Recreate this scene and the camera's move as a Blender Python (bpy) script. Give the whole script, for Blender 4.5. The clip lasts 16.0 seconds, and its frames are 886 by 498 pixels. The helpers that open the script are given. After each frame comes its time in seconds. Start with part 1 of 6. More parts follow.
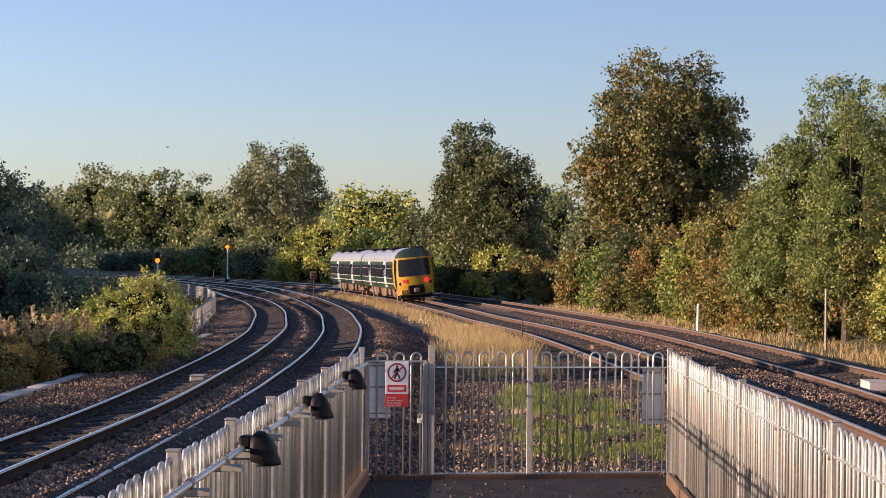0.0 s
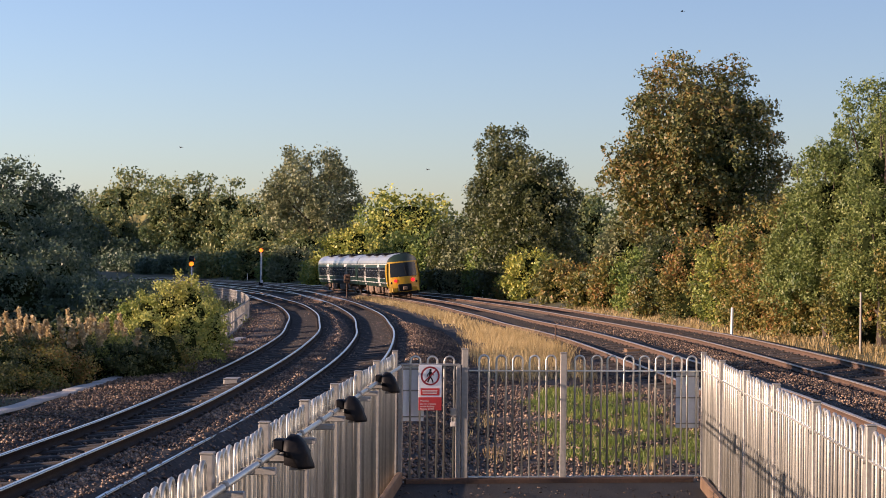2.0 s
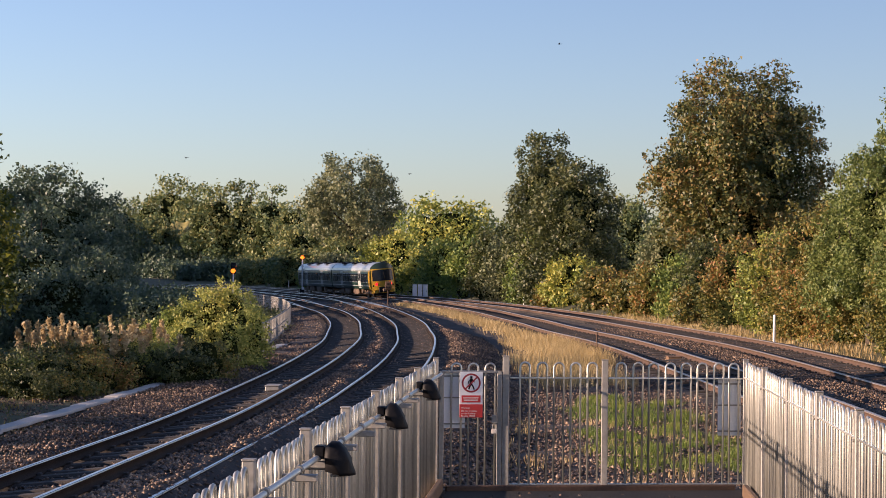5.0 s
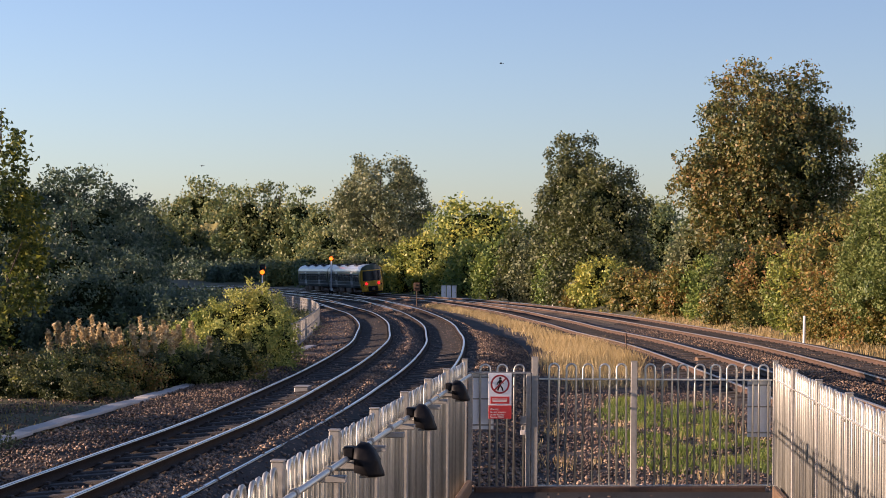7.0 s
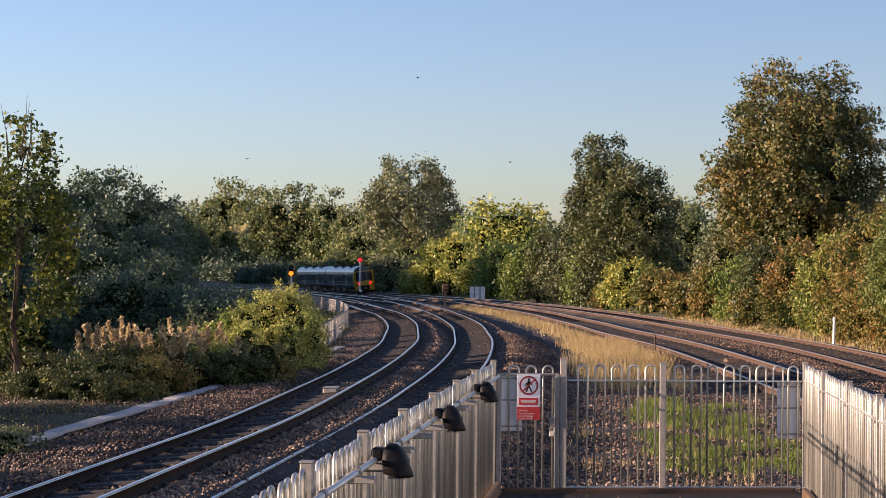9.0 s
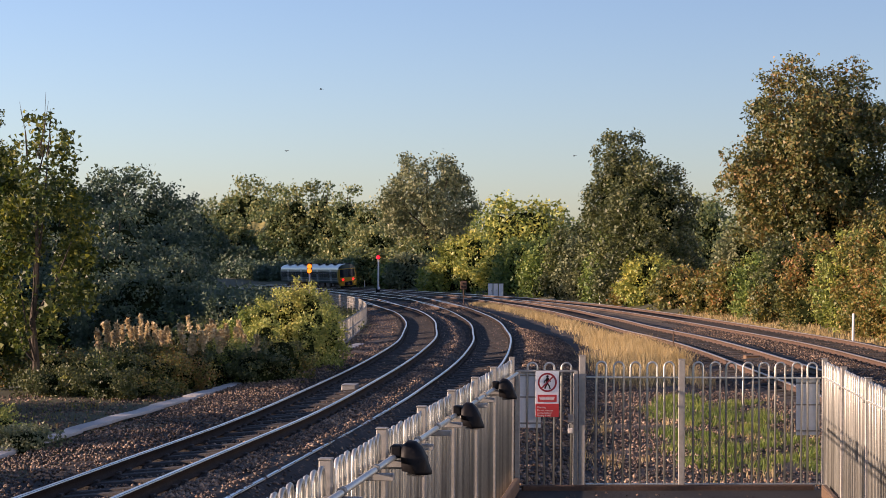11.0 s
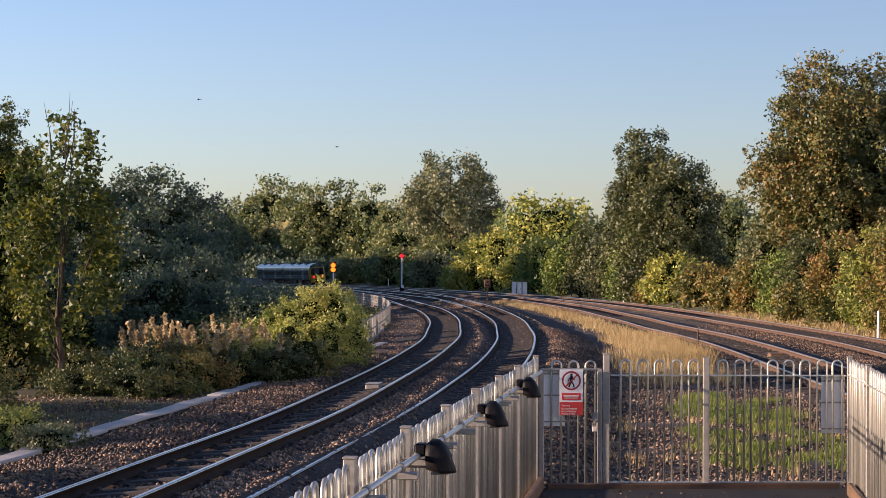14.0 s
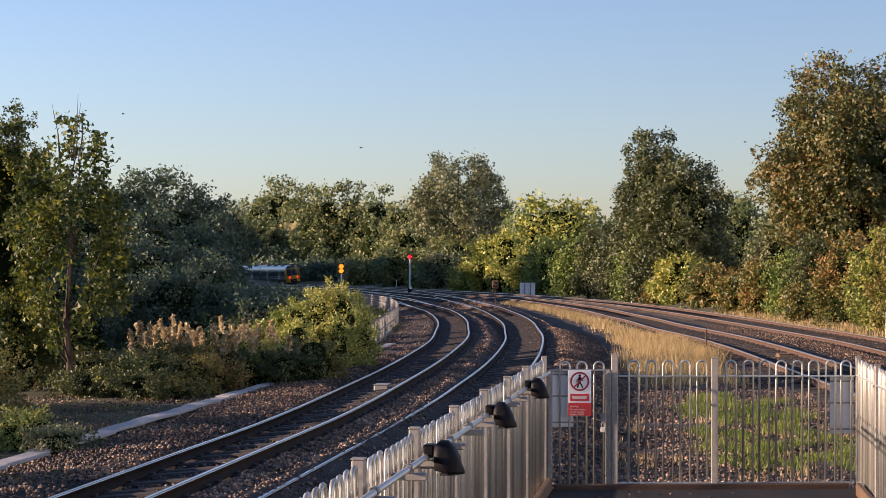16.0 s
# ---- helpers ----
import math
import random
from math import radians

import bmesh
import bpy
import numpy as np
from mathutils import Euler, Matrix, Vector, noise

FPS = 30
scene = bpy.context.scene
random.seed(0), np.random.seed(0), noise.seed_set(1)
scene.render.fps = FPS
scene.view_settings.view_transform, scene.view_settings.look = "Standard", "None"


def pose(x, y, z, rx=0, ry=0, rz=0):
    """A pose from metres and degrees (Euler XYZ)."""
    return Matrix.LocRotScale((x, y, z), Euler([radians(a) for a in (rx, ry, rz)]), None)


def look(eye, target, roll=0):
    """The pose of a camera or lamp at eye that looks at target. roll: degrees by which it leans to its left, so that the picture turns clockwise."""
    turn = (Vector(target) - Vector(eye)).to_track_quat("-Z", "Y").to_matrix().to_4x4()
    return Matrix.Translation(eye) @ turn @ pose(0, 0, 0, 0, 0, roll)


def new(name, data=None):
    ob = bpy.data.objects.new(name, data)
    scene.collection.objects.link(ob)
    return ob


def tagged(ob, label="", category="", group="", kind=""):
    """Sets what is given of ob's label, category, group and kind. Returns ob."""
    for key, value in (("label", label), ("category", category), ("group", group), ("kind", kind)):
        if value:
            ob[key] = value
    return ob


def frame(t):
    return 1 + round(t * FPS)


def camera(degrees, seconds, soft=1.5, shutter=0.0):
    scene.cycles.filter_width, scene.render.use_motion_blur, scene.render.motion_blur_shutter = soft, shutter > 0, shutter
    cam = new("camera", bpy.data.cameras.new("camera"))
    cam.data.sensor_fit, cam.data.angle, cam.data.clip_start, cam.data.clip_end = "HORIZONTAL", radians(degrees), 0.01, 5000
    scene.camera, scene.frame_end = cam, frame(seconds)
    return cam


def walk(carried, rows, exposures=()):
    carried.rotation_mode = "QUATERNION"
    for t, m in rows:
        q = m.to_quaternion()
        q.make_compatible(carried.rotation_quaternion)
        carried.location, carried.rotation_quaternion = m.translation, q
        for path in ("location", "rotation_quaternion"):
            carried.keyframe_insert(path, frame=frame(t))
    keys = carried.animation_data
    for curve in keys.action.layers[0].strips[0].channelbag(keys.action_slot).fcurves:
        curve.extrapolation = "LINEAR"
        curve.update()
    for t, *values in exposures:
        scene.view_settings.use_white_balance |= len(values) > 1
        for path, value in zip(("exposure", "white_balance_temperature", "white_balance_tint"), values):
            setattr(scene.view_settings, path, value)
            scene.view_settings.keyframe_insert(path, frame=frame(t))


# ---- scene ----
# ---------- camera ----------
cam = camera(28.0, 16.0, soft=0.5)
EYE = 2.75
PATH = [(0.0, 1.76, 0.46, -0.6), (0.5, 1.98, 0.44, -0.58), (1.0, 2.23, 0.45, -0.6), (1.5, 2.55, 0.5, -0.58), (2.0, 2.83, 0.56, -0.59),
        (2.5, 3.05, 0.62, -0.61), (3.0, 3.27, 0.68, -0.6), (3.5, 3.46, 0.71, -0.6), (4.0, 3.69, 0.73, -0.61), (6.5, 4.84, 0.81, -0.58),
        (7.0, 5.08, 0.8, -0.58), (7.5, 5.32, 0.79, -0.56), (8.0, 5.61, 0.8, -0.55), (8.5, 5.83, 0.81, -0.57), (9.0, 6.0, 0.83, -0.56),
        (11.5, 6.73, 0.71, -0.38), (12.0, 6.87, 0.7, -0.34), (12.5, 6.99, 0.69, -0.32), (13.0, 7.11, 0.67, -0.32), (13.5, 7.23, 0.66, -0.27),
        (14.0, 7.35, 0.68, -0.26), (14.5, 7.44, 0.7, -0.2), (15.0, 7.52, 0.71, -0.2), (15.5, 7.57, 0.72, -0.19), (16.0, 7.61, 0.71, -0.15)]
walk(cam, [(t, pose(0, 0, EYE, 90 + p, r, y)) for t, y, p, r in PATH], exposures=[(0.0, 1.185, 6600, 33), (16.0, 1.185, 6600, 33)])

# ---------- light ----------
SUN_EL, SUN_FROM = 10.0, (-0.968, -0.25)
world = bpy.data.worlds.new("world")
scene.world = world
world.use_nodes = True
wn = world.node_tree.nodes
sky = wn.new("ShaderNodeTexSky")
sky.sky_type, sky.sun_disc = "NISHITA", False
sky.sun_elevation, sky.sun_rotation = radians(SUN_EL), -math.atan2(*SUN_FROM)
sky.altitude, sky.air_density, sky.dust_density, sky.ozone_density = 60, 1.0, 0.75, 3.0
world.node_tree.links.new(sky.outputs[0], wn["Background"].inputs[0])
wn["Background"].inputs[1].default_value = 0.097
sun = new("sun", bpy.data.lights.new("sun", "SUN"))
sun.data.energy, sun.data.angle, sun.data.color = 5.0, radians(0.6), (1.0, 0.8, 0.54)
ce = math.cos(radians(SUN_EL))
sun.matrix_world = look((0, 0, 0), (-SUN_FROM[0] * ce, -SUN_FROM[1] * ce, -math.sin(radians(SUN_EL))))


# ---------- materials ----------
def material(name, c1, c2, rough=0.8, metal=0.0, scale=3.0, fine=40.0, bump=0.2, c3=None, spread=(0.3, 0.7)):
    """Two colours mixed by coarse and fine noise, a third for stains, relief by the fine noise."""
    m = bpy.data.materials.new(name)
    m.use_nodes = True
    nt = m.node_tree
    n, l = nt.nodes, nt.links
    bs = n["Principled BSDF"]
    co = n.new("ShaderNodeNewGeometry")
    a = n.new("ShaderNodeTexNoise")
    a.inputs["Scale"].default_value, a.inputs["Detail"].default_value = scale, 5
    b = n.new("ShaderNodeTexNoise")
    b.inputs["Scale"].default_value, b.inputs["Detail"].default_value = fine, 6
    for q in (a, b):
        l.new(co.outputs["Position"], q.inputs["Vector"])
    mix = n.new("ShaderNodeMath")
    mix.operation = "MULTIPLY_ADD"
    mix.inputs[1].default_value = 0.5
    half = n.new("ShaderNodeMath")
    half.operation = "MULTIPLY"
    half.inputs[1].default_value = 0.5
    l.new(a.outputs["Fac"], half.inputs[0])
    l.new(b.outputs["Fac"], mix.inputs[0])
    l.new(half.outputs[0], mix.inputs[2])
    ramp = n.new("ShaderNodeValToRGB")
    ramp.color_ramp.elements[0].position, ramp.color_ramp.elements[1].position = spread
    ramp.color_ramp.elements[0].color, ramp.color_ramp.elements[1].color = (*c1, 1), (*c2, 1)
    if c3:
        e = ramp.color_ramp.elements.new(min(spread[1] + 0.12, 0.98))
        e.color = (*c3, 1)
    l.new(mix.outputs[0], ramp.inputs[0])
    l.new(ramp.outputs[0], bs.inputs["Base Color"])
    bs.inputs["Roughness"].default_value, bs.inputs["Metallic"].default_value = rough, metal
    if bump:
        bp = n.new("ShaderNodeBump")
        bp.inputs["Strength"].default_value, bp.inputs["Distance"].default_value = bump, 0.02
        l.new(b.outputs["Fac"], bp.inputs["Height"])
        l.new(bp.outputs[0], bs.inputs["Normal"])
    return m


def leafy(name, cols, thin=0.22, patch=0.25):
    """Leaves: a colour of its own for each leaf, drifting over the crown, thin enough to glow against the sun."""
    m = bpy.data.materials.new(name)
    m.use_nodes = True
    nt = m.node_tree
    n, l = nt.nodes, nt.links
    bs, out = n["Principled BSDF"], n["Material Output"]
    g = n.new("ShaderNodeNewGeometry")
    no = n.new("ShaderNodeTexNoise")
    no.inputs["Scale"].default_value, no.inputs["Detail"].default_value = patch, 3
    l.new(g.outputs["Position"], no.inputs["Vector"])
    ad = n.new("ShaderNodeMath")
    ad.operation = "MULTIPLY_ADD"
    ad.inputs[1].default_value = 0.75
    sc = n.new("ShaderNodeMath")
    sc.operation = "MULTIPLY_ADD"
    sc.inputs[1].default_value, sc.inputs[2].default_value = 1.5, -0.62
    l.new(no.outputs["Fac"], sc.inputs[0])
    l.new(g.outputs["Random Per Island"], ad.inputs[0])
    l.new(sc.outputs[0], ad.inputs[2])
    ramp = n.new("ShaderNodeValToRGB")
    els = ramp.color_ramp.elements
    while len(els) < len(cols):
        els.new(0.5)
    for i, c in enumerate(cols):
        els[i].position, els[i].color = i / (len(cols) - 1), (*c, 1)
    l.new(ad.outputs[0], ramp.inputs[0])
    l.new(ramp.outputs[0], bs.inputs["Base Color"])
    bs.inputs["Roughness"].default_value = 0.55
    tr = n.new("ShaderNodeBsdfTranslucent")
    l.new(ramp.outputs[0], tr.inputs["Color"])
    mx = n.new("ShaderNodeMixShader")
    mx.inputs[0].default_value = thin
    l.new(bs.outputs[0], mx.inputs[1])
    l.new(tr.outputs[0], mx.inputs[2])
    l.new(mx.outputs[0], out.inputs["Surface"])
    return m


def glow(name, col, power):
    m = bpy.data.materials.new(name)
    m.use_nodes = True
    bs = m.node_tree.nodes["Principled BSDF"]
    bs.inputs["Base Color"].default_value = (*[c * 0.5 for c in col], 1)
    bs.inputs["Emission Color"].default_value, bs.inputs["Emission Strength"].default_value = (*col, 1), power
    return m


M_ballast = material("dark_ballast", (0.01, 0.009, 0.009), (0.045, 0.034, 0.028), 0.95, 0, 1.3, 18, 1.0, (0.13, 0.095, 0.07), (0.42, 0.6))
M_stone = leafy("ballast_stones", [(0.016, 0.012, 0.01), (0.055, 0.036, 0.026), (0.14, 0.09, 0.06), (0.34, 0.235, 0.155)], 0.0, 0.6)
M_cess = material("cess", (0.016, 0.014, 0.014), (0.048, 0.038, 0.033), 0.95, 0, 0.7, 30, 0.8)
M_soil = material("rough_ground", (0.025, 0.032, 0.012), (0.08, 0.075, 0.03), 0.95, 0, 0.25, 6, 0.6)
M_dry = material("dry_grass_slope", (0.13, 0.13, 0.04), (0.33, 0.27, 0.09), 0.95, 0, 0.2, 2, 0.5)
M_railtop = material("polished_rail_head", (0.72, 0.72, 0.73), (0.88, 0.88, 0.88), 0.3, 1.0, 2, 60, 0.05)
M_worn = material("dull_rail_head", (0.45, 0.39, 0.35), (0.65, 0.57, 0.51), 0.36, 0.8, 2, 60, 0.05)
# darker copy of the rusty web: shade on the sunless rail sides, as colour
M_shadedweb = material("shaded_rail_web", (0.012, 0.009, 0.008), (0.04, 0.027, 0.02), 0.75, 0.1, 3, 60, 0.3)
M_shadedweb.node_tree.nodes["Principled BSDF"].inputs["Specular IOR Level"].default_value = 0.1
M_rust = material("rusty_rail_web", (0.042, 0.023, 0.015), (0.11, 0.064, 0.041), 0.8, 0.1, 3, 60, 0.3)
M_sleeper = material("concrete_sleeper", (0.02, 0.018, 0.017), (0.055, 0.047, 0.042), 0.9, 0, 2, 40, 0.4)
M_tarmac = material("tarmac", (0.006, 0.006, 0.006), (0.015, 0.013, 0.012), 0.9, 0, 2, 90, 0.6, (0.1, 0.09, 0.08))
M_galv = material("galvanised_steel", (0.46, 0.46, 0.42), (0.66, 0.66, 0.6), 0.4, 0.7, 2.5, 35, 0.08)
nt_ = M_galv.node_tree
info_, span_, tone_ = nt_.nodes.new("ShaderNodeObjectInfo"), nt_.nodes.new("ShaderNodeMapRange"), nt_.nodes.new("ShaderNodeMix")
tone_.data_type, tone_.blend_type = "RGBA", "MULTIPLY"
tone_.inputs["Factor"].default_value = 1.0
span_.inputs["To Min"].default_value, span_.inputs["To Max"].default_value = 0.6, 1.15
nt_.links.new(info_.outputs["Random"], span_.inputs["Value"])
nt_.links.new(nt_.nodes["Color Ramp"].outputs[0], tone_.inputs[6])
nt_.links.new(span_.outputs[0], tone_.inputs[7])
nt_.links.new(tone_.outputs[2], nt_.nodes["Principled BSDF"].inputs["Base Color"])
M_galvdull = material("weathered_galvanised_steel", (0.2, 0.195, 0.18), (0.34, 0.33, 0.31), 0.6, 0.4, 2.5, 35, 0.1)
M_white = material("white_painted_steel", (0.7, 0.71, 0.72), (0.82, 0.83, 0.84), 0.5, 0, 4, 50, 0.05)
M_black = material("black_plastic", (0.004, 0.004, 0.005), (0.01, 0.01, 0.012), 0.55, 0, 6, 80, 0.05)
M_black.node_tree.nodes["Principled BSDF"].inputs["Specular IOR Level"].default_value = 0.15
M_red = material("red_sign_enamel", (0.5, 0.03, 0.03), (0.6, 0.045, 0.04), 0.4, 0, 4, 50, 0.02)
M_ring = material("dark_red_ring_enamel", (0.24, 0.015, 0.025), (0.32, 0.02, 0.03), 0.4, 0, 4, 50, 0.02)
M_ink = material("white_sign_ink", (0.7, 0.65, 0.62), (0.8, 0.76, 0.74), 0.5, 0, 4, 50, 0.0)
M_wood = material("timber_edging", (0.1, 0.06, 0.035), (0.19, 0.12, 0.07), 0.85, 0, 3, 40, 0.3)
M_glass = material("dark_window_glass", (0.008, 0.01, 0.014), (0.014, 0.018, 0.025), 0.2, 0, 1, 10, 0.0)
M_glass.node_tree.nodes["Principled BSDF"].inputs["Specular IOR Level"].default_value = 0.25
M_conc = material("pale_concrete", (0.3, 0.29, 0.28), (0.48, 0.46, 0.43), 0.9, 0, 1.2, 25, 0.3)
M_bark = material("bark", (0.025, 0.02, 0.016), (0.075, 0.058, 0.045), 0.95, 0, 2, 25, 0.6)
# near-black base colour paints the shade inside a crown
M_core = material("painted_crown_shade", (0.006, 0.009, 0.004), (0.02, 0.028, 0.01), 0.95, 0, 1.5, 9, 1.0)
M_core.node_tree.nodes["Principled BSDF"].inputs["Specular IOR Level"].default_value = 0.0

L_syc = leafy("sycamore_leaves", [(0.03, 0.05, 0.014), (0.075, 0.095, 0.024), (0.15, 0.135, 0.034), (0.22, 0.125, 0.035)])
# tones run from dark gaps to sunlit yellow, both painted as leaf colour
L_young = leafy("young_leaves_lit_and_dark", [(0.02, 0.042, 0.01), (0.046, 0.075, 0.014), (0.1, 0.125, 0.02), (0.26, 0.25, 0.03)], 0.4, 0.9)
L_dark = leafy("dark_leaves", [(0.029, 0.044, 0.015), (0.064, 0.084, 0.024), (0.127, 0.132, 0.037)])
L_green = leafy("green_leaves", [(0.052, 0.098, 0.02), (0.133, 0.2, 0.04), (0.281, 0.31, 0.062)])
L_yellow = leafy("yellowing_leaves", [(0.098, 0.146, 0.028), (0.251, 0.292, 0.055), (0.502, 0.432, 0.077)])
L_willow = leafy("willow_leaves", [(0.055, 0.092, 0.02), (0.128, 0.174, 0.041), (0.238, 0.266, 0.074)], 0.3, 0.6)
# lighter and bluer than the dark leaves: distance haze put into the colour
L_wood = leafy("hazed_wood_leaves", [(0.042, 0.078, 0.046), (0.07, 0.112, 0.064), (0.1, 0.142, 0.078)], patch=0.08)
# brighter leaf tones paint sunlight onto bank bushes and some brambles
L_bank = leafy("sunlit_bank_leaves", [(0.12, 0.17, 0.035), (0.29, 0.33, 0.075), (0.52, 0.47, 0.12)], 0.3, 0.7)
L_hedge = leafy("autumn_hedge_leaves", [(0.044, 0.064, 0.015), (0.122, 0.135, 0.029), (0.231, 0.187, 0.04), (0.275, 0.116, 0.033)])
# raised leaf tones stand for haze over the far trees
L_hill = leafy("hazed_hill_leaves", [(0.055, 0.1, 0.045), (0.135, 0.18, 0.062), (0.27, 0.25, 0.08)], patch=0.06)
L_grey = leafy("grey_green_leaves", [(0.072, 0.102, 0.05), (0.15, 0.174, 0.082), (0.252, 0.252, 0.12)])
L_gold = leafy("dry_golden_grass", [(0.27, 0.19, 0.07), (0.46, 0.34, 0.15), (0.62, 0.49, 0.26)], 0.45, 0.5)
L_grass = leafy("green_grass", [(0.05, 0.086, 0.013), (0.122, 0.187, 0.025), (0.23, 0.245, 0.043)], 0.4, 0.8)
L_seed = leafy("willowherb_seedheads", [(0.3, 0.21, 0.11), (0.48, 0.37, 0.2), (0.62, 0.52, 0.32)], 0.4)


# ---------- mesh helpers ----------
def link(name, bm, mat, parent=None, label="", smooth=False):
    me = bpy.data.meshes.new(name)
    bm.to_mesh(me)
    bm.free()
    for m in (mat if isinstance(mat, (list, tuple)) else [mat]):
        me.materials.append(m)
    if smooth:
        me.polygons.foreach_set("use_smooth", [True] * len(me.polygons))
    ob = new(name, me)
    if parent:
        ob.parent = parent
    if label:
        tagged(ob, label)
    return ob


def part(name, bm, mat, parent, label="", smooth=False):
    return link(name, bm, mat, parent, label, smooth)


def raw(name, verts, faces, mat, parent=None, smooth=False):
    """A mesh from number arrays, for big joined meshes."""
    me = bpy.data.meshes.new(name)
    v, f = np.asarray(verts, np.float32), np.asarray(faces, np.int32)
    me.vertices.add(len(v))
    me.vertices.foreach_set("co", v.ravel())
    k = f.shape[1]
    me.loops.add(f.size)
    me.loops.foreach_set("vertex_index", f.ravel())
    me.polygons.add(len(f))
    me.polygons.foreach_set("loop_start", np.arange(0, f.size, k, dtype=np.int32))
    me.polygons.foreach_set("loop_total", np.full(len(f), k, np.int32))
    me.materials.append(mat)
    me.update(calc_edges=True)
    if smooth:
        me.polygons.foreach_set("use_smooth", [True] * len(f))
    ob = new(name, me)
    if parent:
        ob.parent = parent
    return ob


def box(bm, c, s, rot=None, bev=0.0, mi=0):
    """A bevelled block of size s round c."""
    r = bmesh.ops.create_cube(bm, size=1.0)
    vs = r["verts"]
    bmesh.ops.scale(bm, vec=s, verts=vs)
    if bev:
        es = list({e for v in vs for e in v.link_edges})
        vs = list({v for f in bmesh.ops.bevel(bm, geom=es, offset=bev, segments=1, affect="EDGES")["faces"] for v in f.verts} | {v for v in vs if v.is_valid})
    if rot is not None:
        bmesh.ops.transform(bm, matrix=rot, verts=vs)
    bmesh.ops.translate(bm, vec=c, verts=vs)
    if mi:
        for f in {f for v in vs for f in v.link_faces}:
            f.material_index = mi
    return vs


def rod(bm, a, b, r, n=8, r2=None):
    """A round bar from a to b."""
    a, b = Vector(a), Vector(b)
    d = b - a
    q = d.to_track_quat("Z", "Y").to_matrix().to_4x4()
    g = bmesh.ops.create_cone(bm, cap_ends=True, segments=n, radius1=r, radius2=r if r2 is None else r2, depth=d.length)
    bmesh.ops.transform(bm, matrix=Matrix.Translation((a + b) / 2) @ q, verts=g["verts"])
    return g["verts"]


def tube(bm, pts, r, n=6, cap=True):
    """A bent bar through pts."""
    rings = []
    for i, p in enumerate(pts):
        p = Vector(p)
        d = (Vector(pts[min(i + 1, len(pts) - 1)]) - Vector(pts[max(i - 1, 0)])).normalized()
        u = d.orthogonal().normalized() if i == 0 else (u - d * u.dot(d)).normalized()
        w = d.cross(u)
        rr = r[i] if isinstance(r, (list, tuple)) else r
        rings.append([bm.verts.new(p + rr * (math.cos(k * math.tau / n) * u + math.sin(k * math.tau / n) * w)) for k in range(n)])
    for a, b in zip(rings[:-1], rings[1:]):
        for k in range(n):
            bm.faces.new((a[k], a[(k + 1) % n], b[(k + 1) % n], b[k]))
    if cap:
        bm.faces.new(rings[0][::-1])
        bm.faces.new(rings[-1])


def empty(name, m, label, category, group="", kind=""):
    ob = new(name)
    ob.matrix_world = m
    return tagged(ob, label, category, group, kind)


# ---------- lines of the railway ----------
def spline(pts, step=0.5):
    p = np.array(pts, float)
    q = np.vstack([2 * p[0] - p[1], p, 2 * p[-1] - p[-2]])
    out = []
    for i in range(1, len(q) - 2):
        a, b, c, d = q[i - 1:i + 3]
        for s in np.arange(24) / 24:
            out.append(0.5 * (2 * b + (c - a) * s + (2 * a - 5 * b + 4 * c - d) * s * s + (3 * b - a - 3 * c + d) * s ** 3))
    out = np.array(out + [p[-1]])
    for _ in range(30):
        out[1:-1] = 0.25 * out[:-2] + 0.5 * out[1:-1] + 0.25 * out[2:]
    run = np.r_[0, np.cumsum(np.linalg.norm(np.diff(out, axis=0), axis=1))]
    s = np.arange(0, run[-1], step)
    return np.stack([np.interp(s, run, out[:, 0]), np.interp(s, run, out[:, 1])], 1)


LINE_C = spline([(5.3, -60), (5.3, -20), (5.3, 20), (5.05, 34), (4.6, 42), (3.7, 52.5), (2.9, 62), (1.9, 71.5), (0.9, 78.5), (-0.6, 88), (-2.1, 100),
                 (-3.6, 110), (-5.3, 122), (-7.3, 134), (-11.6, 156), (-17, 180), (-27.2, 212), (-40.3, 250), (-52.5, 282), (-81.5, 346), (-112, 400), (-150, 455), (-200, 515)])
LINE_D = spline([(9.2, -60), (9.2, -20), (9.2, 20), (8.95, 40), (8.5, 50), (8.0, 60), (7.2, 71), (6.1, 80), (4.3, 93), (3.0, 102), (1.2, 114.5), (-1.5, 131), (-6.4, 156), (-12.6, 180),
                 (-23.2, 212), (-36.8, 250), (-49.4, 283.8), (-78.5, 348), (-109, 402), (-147, 457), (-197, 517)])
LINE_A = spline([(-6.8, -60), (-6.8, -20), (-6.8, 22), (-6.8, 32), (-7.15, 41), (-7.6, 50), (-8.2, 59), (-9.1, 70), (-10.4, 81), (-12.4, 96.5), (-15.9, 117.5), (-19.2, 133), (-22.4, 147),
                 (-28.6, 171), (-39.5, 206), (-52, 242), (-65, 273), (-93, 336), (-124, 391), (-162, 446)])
LINE_B = spline([(-4.3, -60), (-4.3, -20), (-4.3, 22), (-4.4, 36), (-4.6, 43), (-4.9, 51), (-5.4, 60), (-6.2, 71), (-7.1, 80), (-8.6, 94), (-11, 111), (-14.2, 131), (-19.4, 159),
                 (-25, 182), (-35, 215), (-47.5, 252), (-59, 283), (-87, 345), (-117, 400), (-155, 455)])
CANT = 0.15


def frames_of(line):
    t = np.gradient(line, axis=0)
    t /= np.linalg.norm(t, axis=1)[:, None]
    return t, np.stack([t[:, 1], -t[:, 0]], 1)


